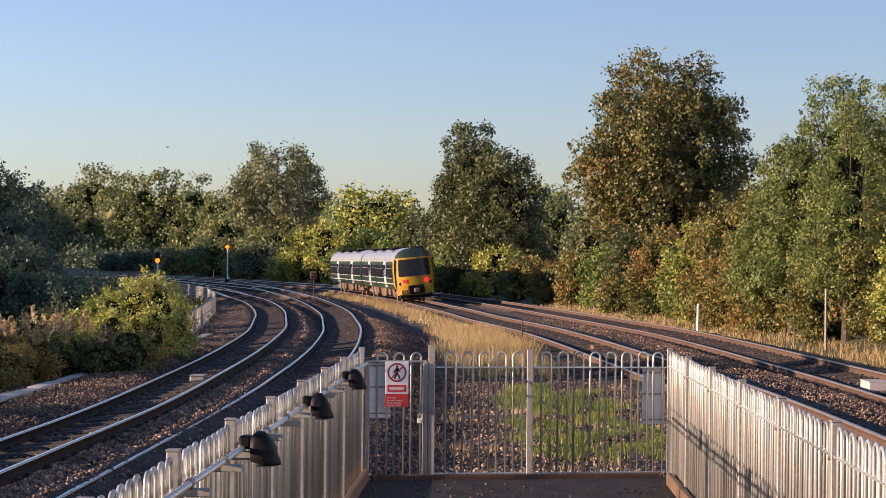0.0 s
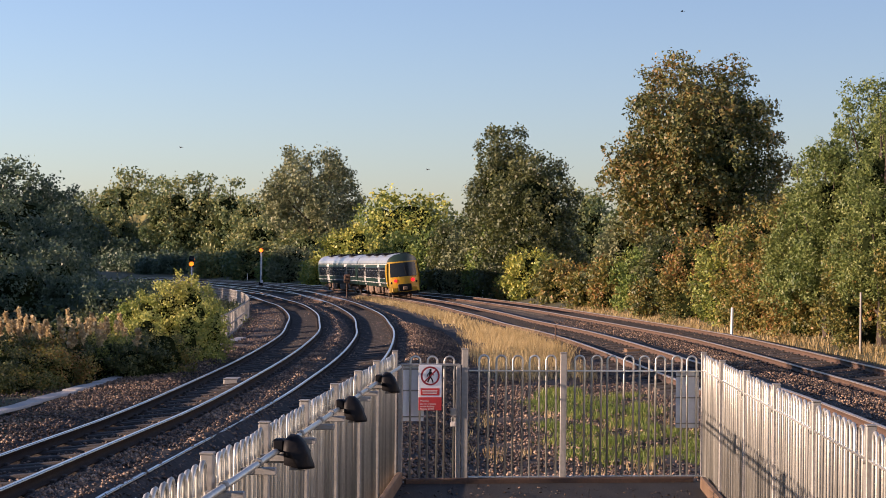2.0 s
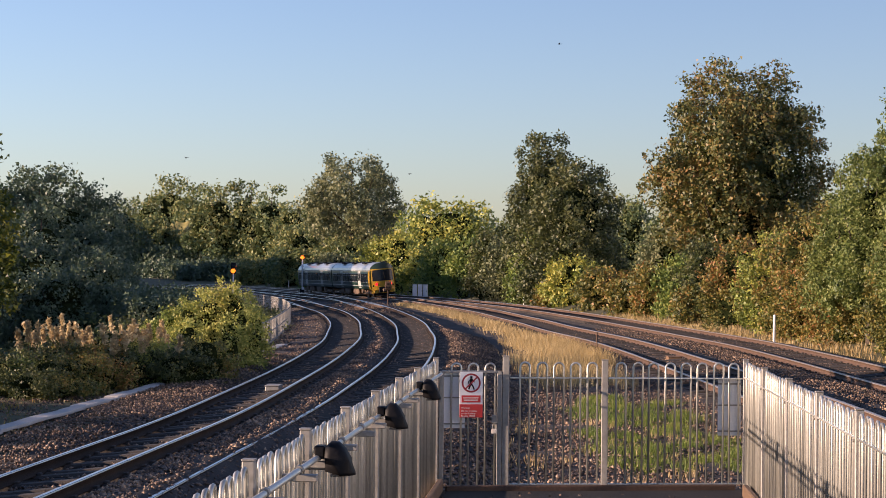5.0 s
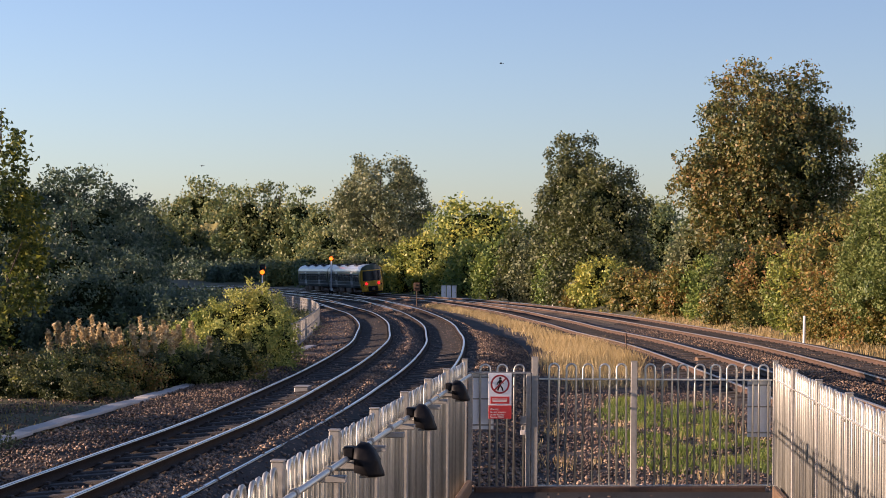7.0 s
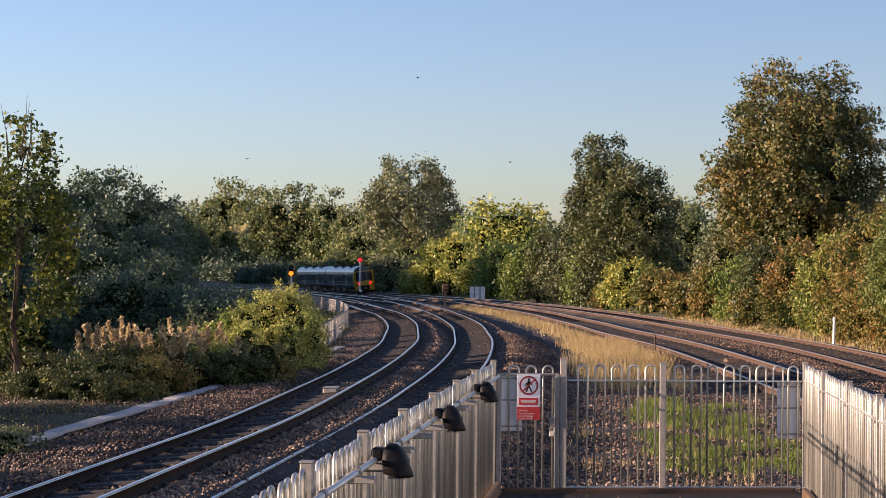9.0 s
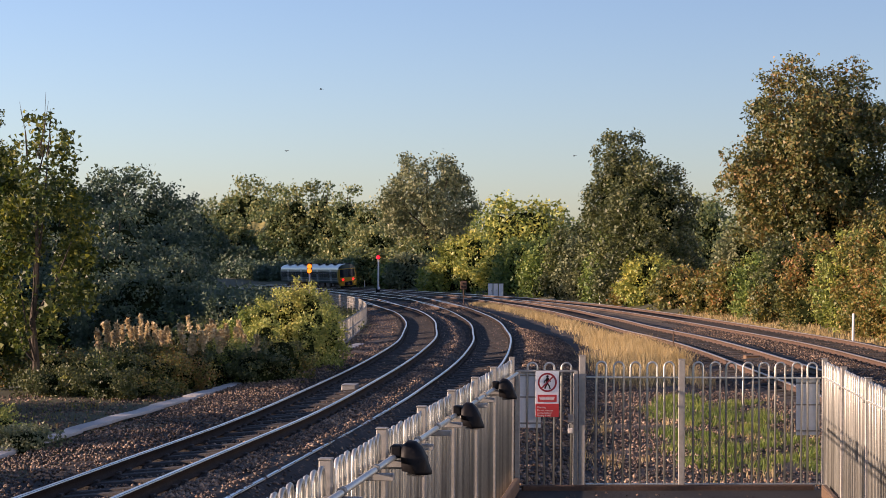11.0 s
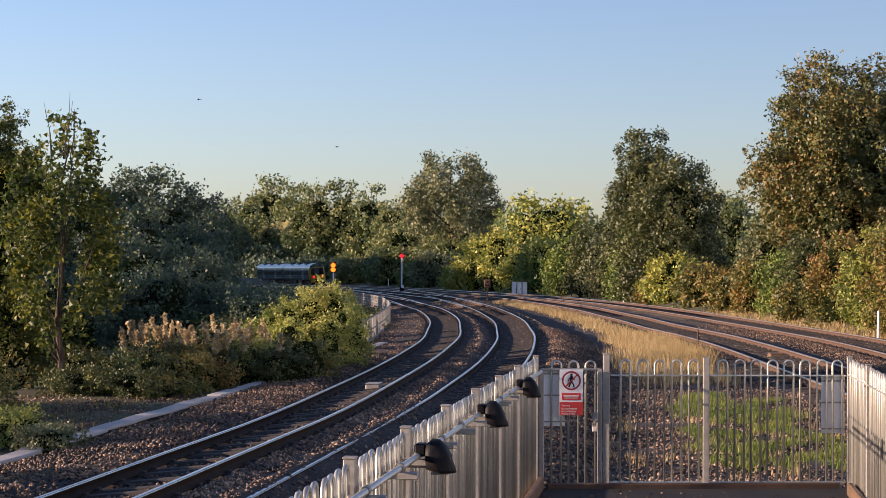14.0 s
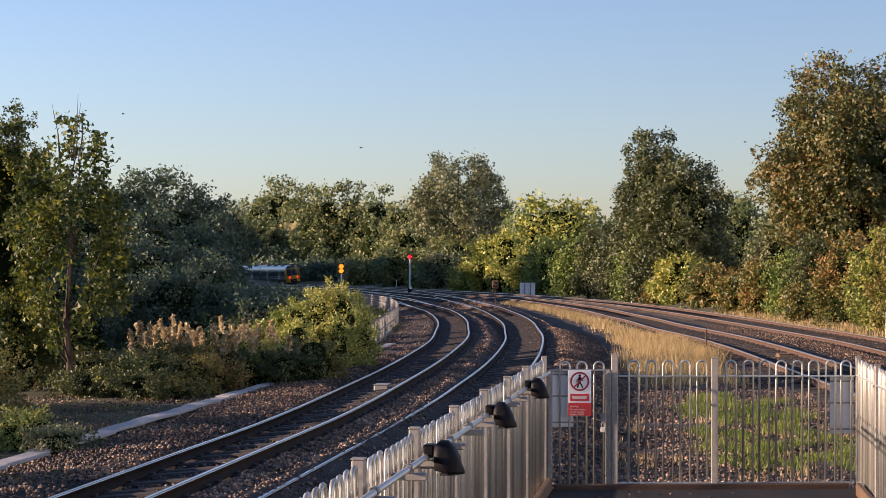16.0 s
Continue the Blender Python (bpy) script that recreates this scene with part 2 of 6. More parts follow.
def sweep(line, prof, z0=0.0, closed=False):
    """Sweeps a profile of (across, up) along a line, leaning with the cant."""
    t, nrm = frames_of(line)
    c, s = math.cos(CANT / 1.5), math.sin(CANT / 1.5)
    prof = np.array(prof, float)
    a = prof[:, 0] * c - prof[:, 1] * s
    h = prof[:, 0] * s + prof[:, 1] * c + CANT / 2 + z0
    k, m = len(line), len(prof)
    v = np.zeros((k, m, 3))
    v[:, :, :2] = line[:, None, :] + nrm[:, None, :] * a[None, :, None]
    v[:, :, 2] = h[None, :]
    i, j = np.meshgrid(np.arange(k - 1), np.arange(m if closed else m - 1), indexing="ij")
    j2 = (j + 1) % m
    f = np.stack([i * m + j, i * m + j2, (i + 1) * m + j2, (i + 1) * m + j], -1).reshape(-1, 4)
    return v.reshape(-1, 3), f


def ax(line, y):
    return np.interp(y, line[:, 1], line[:, 0])


# ---------- ground ----------
def height(x, y):
    """The lie of the land: level under the lines, falling to the valley on one side, a low bank on the other."""
    xa, xd = ax(LINE_A, y), ax(LINE_D, y)
    left = np.clip((xa - 9.0 - np.clip((45 - y) * 0.12, 0, 6) - x) / 16.0, 0, 1)
    z = -0.42 - 6.0 * left * left * (3 - 2 * left)
    far = np.clip((xa - 60 - x) / 120.0, 0, 1) * np.clip((y - 90) / 80, 0, 1)
    z = z + 30 * far * far * (3 - 2 * far) * np.clip((y - 60) / 300, 0.12, 1)
    # unseen ridge added far to the left, blocks low sun from wood and line
    z = z + np.interp(y, [20, 60, 100, 150, 205, 330, 400], [0, 14, 27, 30, 30, 30, 0]) * np.exp(-(((x + 155) / 30) ** 2) / 2)
    right = np.clip((x - xd - 2.4) / 6.0, 0, 1)
    z = z + 0.9 * right * right * (3 - 2 * right)
    return z


gx = np.concatenate([np.linspace(-900, -130, 20), np.linspace(-120, -32, 34), np.linspace(-30, 30, 101), np.linspace(33, 120, 22), np.linspace(140, 900, 16)])
gy = np.concatenate([np.linspace(-300, -25, 12), np.linspace(-20, 100, 161), np.linspace(103, 300, 60), np.linspace(310, 700, 40), np.linspace(760, 2500, 14)])
GX, GY = np.meshgrid(gx, gy, indexing="ij")
GZ = height(GX, GY) + 0.05 * np.sin(GX * 1.7 + GY * 0.6) * np.sin(GY * 1.1 - GX * 0.4)
gi, gj = np.meshgrid(np.arange(len(gx) - 1), np.arange(len(gy) - 1), indexing="ij")
w = len(gy)
ground = raw("ground", np.stack([GX, GY, GZ], -1).reshape(-1, 3), np.stack([gi * w + gj, (gi + 1) * w + gj, (gi + 1) * w + gj + 1, gi * w + gj + 1], -1).reshape(-1, 4), M_soil, smooth=True)
tagged(ground, "rough weedy ground falling away beside the railway", "ground", kind="structure")
RNG = np.random.default_rng(5)

# wide dark formation under all the lines
yy = np.linspace(-60, 330, 300)
fa = np.stack([ax(LINE_A, yy) - 3.2, yy], 1)
fd = np.stack([ax(LINE_D, yy) + 2.6, yy], 1)
cols = 24
v = np.zeros((len(yy), cols, 3))
for c in range(cols):
    v[:, c, :2] = fa + (fd - fa) * c / (cols - 1)
v[:, :, 2] = -0.32 + 0.04 * RNG.standard_normal((len(yy), cols))
v[:, 0, 2] = v[:, -1, 2] = -0.55
i, j = np.meshgrid(np.arange(len(yy) - 1), np.arange(cols - 1), indexing="ij")
bed = raw("track_bed", v.reshape(-1, 3), np.stack([i * cols + j, i * cols + j + 1, (i + 1) * cols + j + 1, (i + 1) * cols + j], -1).reshape(-1, 4), M_cess, smooth=True)
tagged(bed, "dark cinder formation between the railway lines", "ground", kind="structure")

RAIL = [(-0.036, 0.0), (-0.036, -0.04), (-0.012, -0.055), (-0.012, -0.13), (-0.07, -0.15), (-0.07, -0.165), (0.07, -0.165), (0.07, -0.15), (0.012, -0.13), (0.012, -0.055), (0.036, -0.04), (0.036, 0.0)]
HEAD = [(-0.038, -0.02), (-0.036, -0.004), (-0.03, 0.003), (0.03, 0.003), (0.036, -0.004), (0.038, -0.02)]


def sleeper_mesh():
    bm = bmesh.new()
    box(bm, (0, 0, -0.265), (2.5, 0.27, 0.2), bev=0.03)
    for sx in (-0.75, 0.75):
        for s in (-1, 1):
            box(bm, (sx + 0.1 * s, 0, -0.15), (0.07, 0.11, 0.05), bev=0.012)
    me = bpy.data.meshes.new("sleeper")
    bm.to_mesh(me)
    bm.free()
    me.materials.append(M_sleeper)
    return me


SLEEPER = sleeper_mesh()


def railway(line, label, far, web, top):
    """One line: ballast bed, two rails with polished heads, sleepers."""
    root = empty("railway_track", Matrix(), label, "railway track", "railway tracks", "structure")
    vis = line[(line[:, 1] > -25) & (line[:, 1] < far)]
    v, f = sweep(vis[::2], [(-2.3, -0.5), (-1.65, -0.22), (-1.3, -0.2), (-0.9, -0.22), (0, -0.235), (0.9, -0.22), (1.3, -0.2), (1.65, -0.22), (2.3, -0.62)])
    v[:, 2] += 0.014 * RNG.standard_normal(len(v))
    raw("ballast_bed", v, f, M_ballast, root)
    for sx in (-0.7525, 0.7525):
        v, f = sweep(vis[::2], [(a + sx, b) for a, b in RAIL], closed=True)
        r = raw("rail", v, f, web, root)
        v, f = sweep(vis[::2], [(a + sx, b) for a, b in HEAD])
        raw("rail_head", v, f, top, r)
    t, nrm = frames_of(line)
    lean = Matrix.Rotation(-CANT / 1.5, 4, "Y")
    run, vs, fs, count = 0.0, [], [], 0
    sv = np.array([p.co[:] for p in SLEEPER.vertices])
    lo = np.array([(-1.25, -0.13, -0.16), (1.25, -0.13, -0.16), (1.25, 0.13, -0.16), (-1.25, 0.13, -0.16), (-1.25, -0.13, -0.3), (1.25, -0.13, -0.3), (1.25, 0.13, -0.3), (-1.25, 0.13, -0.3)])
    for n in range(len(line)):
        y = line[n, 1]
        if y < 8 or y > min(far, 240) or n * 0.5 - run < 0.68:
            continue
        run = n * 0.5 if n * 0.5 - run > 1.0 else run + 0.68
        rz = math.atan2(t[n, 1], t[n, 0]) - math.pi / 2
        m = Matrix.Translation((line[n, 0], line[n, 1], CANT / 2)) @ Matrix.Rotation(rz, 4, "Z") @ lean
        if y < 110 and count < 280:
            ob = new("sleeper", SLEEPER)
            ob.parent = root
            ob.matrix_local = m
            count += 1
        else:
            base = len(vs) * 8
            vs.append(np.array([(m @ Vector(p))[:] for p in lo]))
            fs += [[base + q for q in face] for face in ((0, 1, 2, 3), (0, 4, 5, 1), (3, 2, 6, 7), (1, 5, 6, 2), (0, 3, 7, 4))]
    if vs:
        tagged(raw("distant_sleepers", np.vstack(vs), fs, M_sleeper, root), kind="stuff")
    return root


railway(LINE_A, "curving railway track with polished rails on concrete sleepers", 330, M_shadedweb, M_railtop)
railway(LINE_B, "curving railway track beside the platform fence, polished rails", 330, M_shadedweb, M_railtop)
railway(LINE_C, "railway track with rust-brown rails bending to the junction", 420, M_rust, M_worn)
railway(LINE_D, "outer railway track with rust-brown rails beside the hedge", 420, M_rust, M_worn)


def crossover(line, label):
    """A pair of rails that leads from one line to another."""
    root = empty("crossover", Matrix(), label, "railway track", "railway tracks", "structure")
    for sx in (-0.7525, 0.7525):
        v, f = sweep(line, [(p + sx, q) for p, q in RAIL], 0.004, closed=True)
        r = raw("rail", v, f, M_rust, root)
        v, f = sweep(line, [(p + sx, q) for p, q in HEAD], 0.004)
        raw("rail_head", v, f, M_railtop, r)


crossover(spline([(-14.3, 131.5), (-18.4, 152), (-22.6, 175), (-28.3, 202), (-36.5, 239)]), "pair of rails crossing between two lines at the junction")
crossover(spline([(-5.1, 150), (-9.4, 168), (-15.6, 190), (-24.0, 213), (-35.0, 246)]), "pair of rails crossing between two lines at the junction")
crossover(spline([(-19.3, 133.5), (-24.0, 156), (-29.0, 178), (-37.0, 208), (-47.0, 245)]), "pair of rails crossing between two lines at the junction")

# ---------- trackside stones ----------
def scatter_stones(name, n, xs, ys, zf, r0, r1, label):
    """Loose angular stones, too many to count."""
    oct_v = np.array([(1, 0, 0), (-1, 0, 0), (0, 1, 0), (0, -1, 0), (0, 0, 1), (0, 0, -1)], float)
    oct_f = np.array([(0, 2, 4), (2, 1, 4), (1, 3, 4), (3, 0, 4), (2, 0, 5), (1, 2, 5), (3, 1, 5), (0, 3, 5)])
    y = RNG.uniform(0, 1, n) ** 1.25 * (ys[1] - ys[0]) + ys[0]
    u = RNG.uniform(0, 1, n)
    x = xs[0](y) + (xs[1](y) - xs[0](y)) * u
    c = np.stack([x, y, zf(x, y)], 1)
    r = RNG.uniform(r0, r1, (n, 1, 1)) * RNG.uniform(0.55, 1.2, (n, 6, 1))
    ang = RNG.uniform(0, math.tau, n)
    v = oct_v[None] * r + RNG.normal(0, 0.008, (n, 6, 3))
    ca, sa = np.cos(ang)[:, None], np.sin(ang)[:, None]
    v = np.stack([v[:, :, 0] * ca - v[:, :, 1] * sa, v[:, :, 0] * sa + v[:, :, 1] * ca, v[:, :, 2] * 0.8], -1) + c[:, None, :]
    f = oct_f[None] + (np.arange(n) * 6)[:, None, None]
    return tagged(raw(name, v.reshape(-1, 3), f.reshape(-1, 3), M_stone), label, "ballast stones", kind="stuff")


def off(line, d):
    return lambda y: ax(line, y) + d


def bed_top(x, y):
    """The upper of the two tilted ballast beds beside the platform."""
    tops = []
    for line in (LINE_A, LINE_B):
        d = x - ax(line, y)
        tops.append(np.interp(d, [-2.3, -1.65, -1.3, -0.9, 0, 0.9, 1.3, 1.65, 2.3], [-0.5, -0.22, -0.2, -0.22, -0.235, -0.22, -0.2, -0.22, -0.62]) + 0.1 * d + CANT / 2)
    return np.maximum(*tops) + RNG.uniform(-0.005, 0.035, len(x))


def between(line):
    """Just over the tilted bed between the rails."""
    return lambda x, y: -0.15 + 0.1 * (x - ax(line, y)) + RNG.uniform(-0.01, 0.035, len(x))


def flat(z):
    return lambda x, y: np.full_like(x, z) + RNG.uniform(-0.02, 0.03, len(x))


scatter_stones("ballast_stones", 10800, (off(LINE_A, -3.4), off(LINE_A, -1.3)), (16, 62), lambda x, y: np.interp(x - ax(LINE_A, y), [-3.4, -2.6, -1.8, -1.3], [-0.3, -0.22, -0.16, -0.24]) + RNG.uniform(-0.02, 0.04, len(x)), 0.02, 0.043, "loose brown ballast stones along the track shoulder")
scatter_stones("ballast_stones", 12960, (off(LINE_A, 0.9), off(LINE_B, -0.9)), (18, 70), lambda x, y: np.interp((x - ax(LINE_A, y)) / (ax(LINE_B, y) - ax(LINE_A, y)), [0.3, 0.42, 0.55, 0.7], [-0.18, 0.03, 0.0, -0.2]) + RNG.uniform(-0.03, 0.03, len(x)), 0.02, 0.046, "loose brown ballast stones between two tracks")
scatter_stones("ballast_stones", 17000, (off(LINE_B, 0.95), off(LINE_B, 3.3)), (13, 85), lambda x, y: np.interp(x - ax(LINE_B, y), [1.0, 1.5, 2.1, 3.2], [-0.05, 0.1, -0.02, -0.3]) + RNG.uniform(-0.03, 0.03, len(x)), 0.02, 0.046, "loose brown ballast stones beside the curved track")
scatter_stones("ballast_stones", 22000, (off(LINE_B, 2.8), off(LINE_C, -1.2)), (20, 60), flat(-0.28), 0.02, 0.045, "scattered pale stones in the wedge between the lines")
scatter_stones("ballast_stones", 12960, (off(LINE_C, 1.0), off(LINE_D, -1.0)), (24, 90), lambda x, y: np.interp((x - ax(LINE_C, y)) / (ax(LINE_D, y) - ax(LINE_C, y)), [0.22, 0.45, 0.62, 0.78], [-0.1, 0.08, 0.02, -0.2]) + RNG.uniform(-0.03, 0.03, len(x)), 0.02, 0.043, "ballast stones heaped between two tracks")
scatter_stones("ballast_stones", 5040, (off(LINE_D, 1.2), off(LINE_D, 2.9)), (34, 100), lambda x, y: np.interp(x - ax(LINE_D, y), [1.2, 1.8, 2.9], [-0.02, -0.1, -0.3]), 0.02, 0.046, "ballast stones below the hedge bank")
scatter_stones("ballast_stones", 14000, (off(LINE_B, -1.3), off(LINE_B, 1.2)), (14, 90), bed_top, 0.02, 0.045, "ballast stones between the rails")
scatter_stones("ballast_stones", 5200, (off(LINE_A, -0.6), off(LINE_A, 0.6)), (20, 60), between(LINE_A), 0.02, 0.04, "ballast stones between the rails")
scatter_stones("ballast_stones", 8000, (off(LINE_C, -0.6), off(LINE_C, 0.6)), (24, 80), between(LINE_C), 0.02, 0.045, "ballast stones between the rails")
scatter_stones("ballast_stones", 7000, (off(LINE_D, -0.6), off(LINE_D, 0.6)), (34, 80), between(LINE_D), 0.02, 0.045, "ballast stones between the rails")


scatter_stones("ballast_stones", 12000, (off(LINE_A, -3.4), off(LINE_B, 1.6)), (60, 160), lambda x, y: np.maximum(bed_top(x, y), -0.3), 0.03, 0.065, "coarse ballast stones along the curve")
scatter_stones("litter", 9000, (off(LINE_A, -8.6), off(LINE_A, -3.2)), (22, 56), lambda x, y: height(x, y) + RNG.uniform(-0.01, 0.05, len(x)), 0.015, 0.045, "stones and dead leaves on bare earth beside the cable route")


# ---------- grass ----------
def blades(name, x, y, z, h, width, mat, label, category, lean=0.25):
    n = len(x)
    a = RNG.uniform(0, math.tau, n)
    d = np.stack([np.cos(a), np.sin(a)], 1)
    hh = h * RNG.uniform(0.55, 1.15, n)
    tip = np.stack([x, y], 1) + RNG.normal(0, 1, (n, 2)) * (lean * hh)[:, None]
    mid = np.stack([x, y], 1) * 0.6 + tip * 0.4
    v = np.zeros((n, 5, 3))
    v[:, 0, :2], v[:, 1, :2] = np.stack([x, y], 1) - d * width, np.stack([x, y], 1) + d * width
    v[:, 2, :2], v[:, 3, :2] = mid + d * width * 0.8, mid - d * width * 0.8
    v[:, 4, :2] = tip
    v[:, 0, 2] = v[:, 1, 2] = z
    v[:, 2, 2] = v[:, 3, 2] = z + hh * 0.55
    v[:, 4, 2] = z + hh
    b = np.arange(n) * 5
    f = np.concatenate([np.stack([b, b + 1, b + 2], 1), np.stack([b, b + 2, b + 3], 1), np.stack([b + 3, b + 2, b + 4], 1)])
    return tagged(raw(name, v.reshape(-1, 3), f, mat), label, category, kind="stuff")


def strip(n, y0, y1, x0, x1, tuft=0.5, k=14):
    """Tufted places within a strip."""
    m = max(n // k, 1)
    yc = RNG.uniform(y0, y1, m)
    xc = x0(yc) + (x1(yc) - x0(yc)) * RNG.uniform(0, 1, m)
    x = np.repeat(xc, k) + RNG.normal(0, tuft * 0.4, m * k)
    y = np.repeat(yc, k) + RNG.normal(0, tuft, m * k)
    return x, y


x, y = strip(6500, 59, 78, lambda t: ax(LINE_C, t) - 4.0, lambda t: ax(LINE_C, t) - 1.7)
blades("dry_grass", x, y, -0.35, 0.58, 0.007, L_gold, "tall dry golden grass between the lines", "dry grass", 0.36)
x, y = strip(8000, 74, 165, lambda t: ax(LINE_C, t) - 2.9, lambda t: ax(LINE_C, t) - 1.6, 0.7)
blades("dry_grass", x, y, -0.35, 0.38, 0.016, L_gold, "golden grass strip running to the junction", "dry grass", 0.45)
x, y = strip(2600, 46, 64, lambda t: ax(LINE_C, t) - 5.0, lambda t: ax(LINE_C, t) - 2.4, 0.5, 22)
blades("dry_grass", x, y, -0.35, 0.55, 0.006, L_gold, "thin dry grass among stones", "dry grass")
x, y = strip(15000, 28, 44, lambda t: ax(LINE_C, t) - 4.7, lambda t: ax(LINE_C, t) - 2.1, 0.34, 200)
blades("green_grass", x, y, -0.35, 0.19, 0.008, L_grass, "patchy green grass beyond the gate", "grass")
x, y = strip(800, 21, 40, lambda t: ax(LINE_C, t) - 6.5, lambda t: ax(LINE_C, t) - 1.8, 0.25, 20)
blades("dry_grass", x, y, -0.35, 0.22, 0.008, L_gold, "short dry weeds among stones", "dry grass")
x, y = strip(5500, 45, 130, lambda t: ax(LINE_D, t) + 2.9, lambda t: ax(LINE_D, t) + 5.0, 0.5)
blades("dry_grass", x, y, height(x, y) - 0.05, 0.38, 0.014, L_gold, "golden grass along the foot of the hedge", "dry grass")
x, y = strip(3600, 22, 70, lambda t: ax(LINE_A, t) - 7.5, lambda t: ax(LINE_A, t) - 4.6, 0.5)
blades("weeds", x, y, height(x, y) - 0.03, 0.13, 0.012, L_hedge, "low weeds beside the cable route", "weeds")


# ---------- trees and bushes ----------
def leaf_cloud(lobes, n, size, clump=7, sprays=14):
    """Leaves in clumps on the sprays that cover each lobe, so that dark gaps stay between the sprays."""
    lobes = np.array(lobes)
    area = (lobes[:, 3] * lobes[:, 4] + lobes[:, 3] * lobes[:, 5] + lobes[:, 4] * lobes[:, 5])
    k = np.repeat(np.arange(len(lobes)), sprays)
    d = RNG.normal(0, 1, (len(k), 3))
    d /= np.linalg.norm(d, axis=1)[:, None]
    sc = lobes[k, :3] + d * lobes[k, 3:] * RNG.uniform(0.6, 0.98, len(k))[:, None]
    sr = lobes[k, 3:] * RNG.uniform(0.26, 0.5, len(k))[:, None]
    m = max(n // clump, 1)
    w_ = area[k] * (sr[:, 0] / lobes[k, 3]) ** 2
    pick = RNG.choice(len(k), m, p=w_ / w_.sum())
    e = RNG.normal(0, 1, (m, 3)) + 0.55 * d[pick]
    e /= np.linalg.norm(e, axis=1)[:, None]
    c = sc[pick] + e * sr[pick] * (0.55 + 0.5 * RNG.uniform(0, 1, m) ** 0.6)[:, None]
    c = np.repeat(c, clump, 0) + RNG.normal(0, 1, (m * clump, 3)) * size * 1.15
    k = len(c)
    out = np.repeat(e, clump, 0)
    nrm = out * 0.8 + RNG.normal(0, 0.6, (k, 3)) + np.array([0, 0, 0.25])
    nrm /= np.linalg.norm(nrm, axis=1)[:, None]
    u = np.cross(nrm, RNG.normal(0, 1, (k, 3)))
    u /= np.linalg.norm(u, axis=1)[:, None]
    w = np.cross(nrm, u)
    s = (size * RNG.uniform(0.55, 1.15, k))[:, None]
    v = np.stack([c - u * s * 0.9, c + u * s * 0.7 + w * s * 0.6, c + u * s * 0.35 - w * s * 0.75], 1)
    f = np.arange(k * 3).reshape(-1, 3)
    return v.reshape(-1, 3), f


# habit: outline (share of the half width from the foot of the crown to its top), lobe size, lobe flatness, lobes a layer, layers
HABIT = {
    "lumpy": ((0.6, 0.86, 1.0, 1.0, 0.94, 0.82, 0.66, 0.4), 0.29, 0.7, 11, 9),
    "column": ((0.85, 1.0, 1.0, 0.97, 0.95, 0.88, 0.72, 0.4), 0.42, 1.0, 6, 9),
    "cone": ((0.9, 1.0, 1.0, 0.95, 0.86, 0.73, 0.56, 0.3), 0.34, 0.95, 8, 8),
    "airy": ((0.3, 0.55, 0.85, 1.0, 1.0, 0.92, 0.76, 0.45), 0.26, 0.9, 11, 8),
    "loose": ((1.0, 1.0, 0.95, 0.85, 0.72, 0.56, 0.38, 0.14), 0.22, 1.15, 9, 9),
    "thin": ((0.5, 0.75, 0.95, 1.0, 0.9, 0.75, 0.5, 0.2), 0.24, 1.3, 6, 10),
    "bramble": ((0.9, 1.0, 0.95, 0.8, 0.5), 0.26, 0.7, 7, 3),
    "dome": ((0.8, 1.0, 1.0, 0.94, 0.84, 0.7, 0.46), 0.32, 0.9, 8, 6),
    "bush": ((0.9, 1.0, 0.97, 0.86, 0.68, 0.4), 0.27, 0.95, 8, 6),
}


def crown(style, x, y, zt, zb, w):
    """Lobes that make up a crown, laid in layers round its outline."""
    out, size, flatness, count, layers = HABIT[style]
    h, r = zt - zb, w / 2
    L = []
    turn_ = RNG.uniform(0, math.tau)
    for i in range(layers):
        f = (i + 0.5) / layers
        env = float(np.interp(f, np.linspace(0, 1, len(out)), out))
        n = max(2, round(count * (0.35 + 0.65 * env)))
        for j in range(n):
            turn_ += 2.39996 + RNG.normal(0, 0.25)
            s = size * r * RNG.uniform(0.7, 1.25) * max(env, 0.45)
            d = max(0.0, env * r * RNG.uniform(0.86, 1.1) - s * 0.85)
            fz = f + RNG.normal(0, 0.35 / layers)
            L.append((x + d * math.cos(turn_), y + d * math.sin(turn_), zb + fz * h, s, s, s * flatness))
        if style not in ("airy", "thin"):
            L.append((x, y, zb + f * h * 0.92, env * r * 0.5, env * r * 0.5, min(env * r * 0.5, 0.9 * h / layers)))
    return [(a, b, min(c, zt - 0.95 * g), d, e, g) for a, b, c, d, e, g in L]


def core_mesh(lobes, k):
    """Lumpy near-black inner mass, its shade put into the colour, so that the crown is not see-through."""
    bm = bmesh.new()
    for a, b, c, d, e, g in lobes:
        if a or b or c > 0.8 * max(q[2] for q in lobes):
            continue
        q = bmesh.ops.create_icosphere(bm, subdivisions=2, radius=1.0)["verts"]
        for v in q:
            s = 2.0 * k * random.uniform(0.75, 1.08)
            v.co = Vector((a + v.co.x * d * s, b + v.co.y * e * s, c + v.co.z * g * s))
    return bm


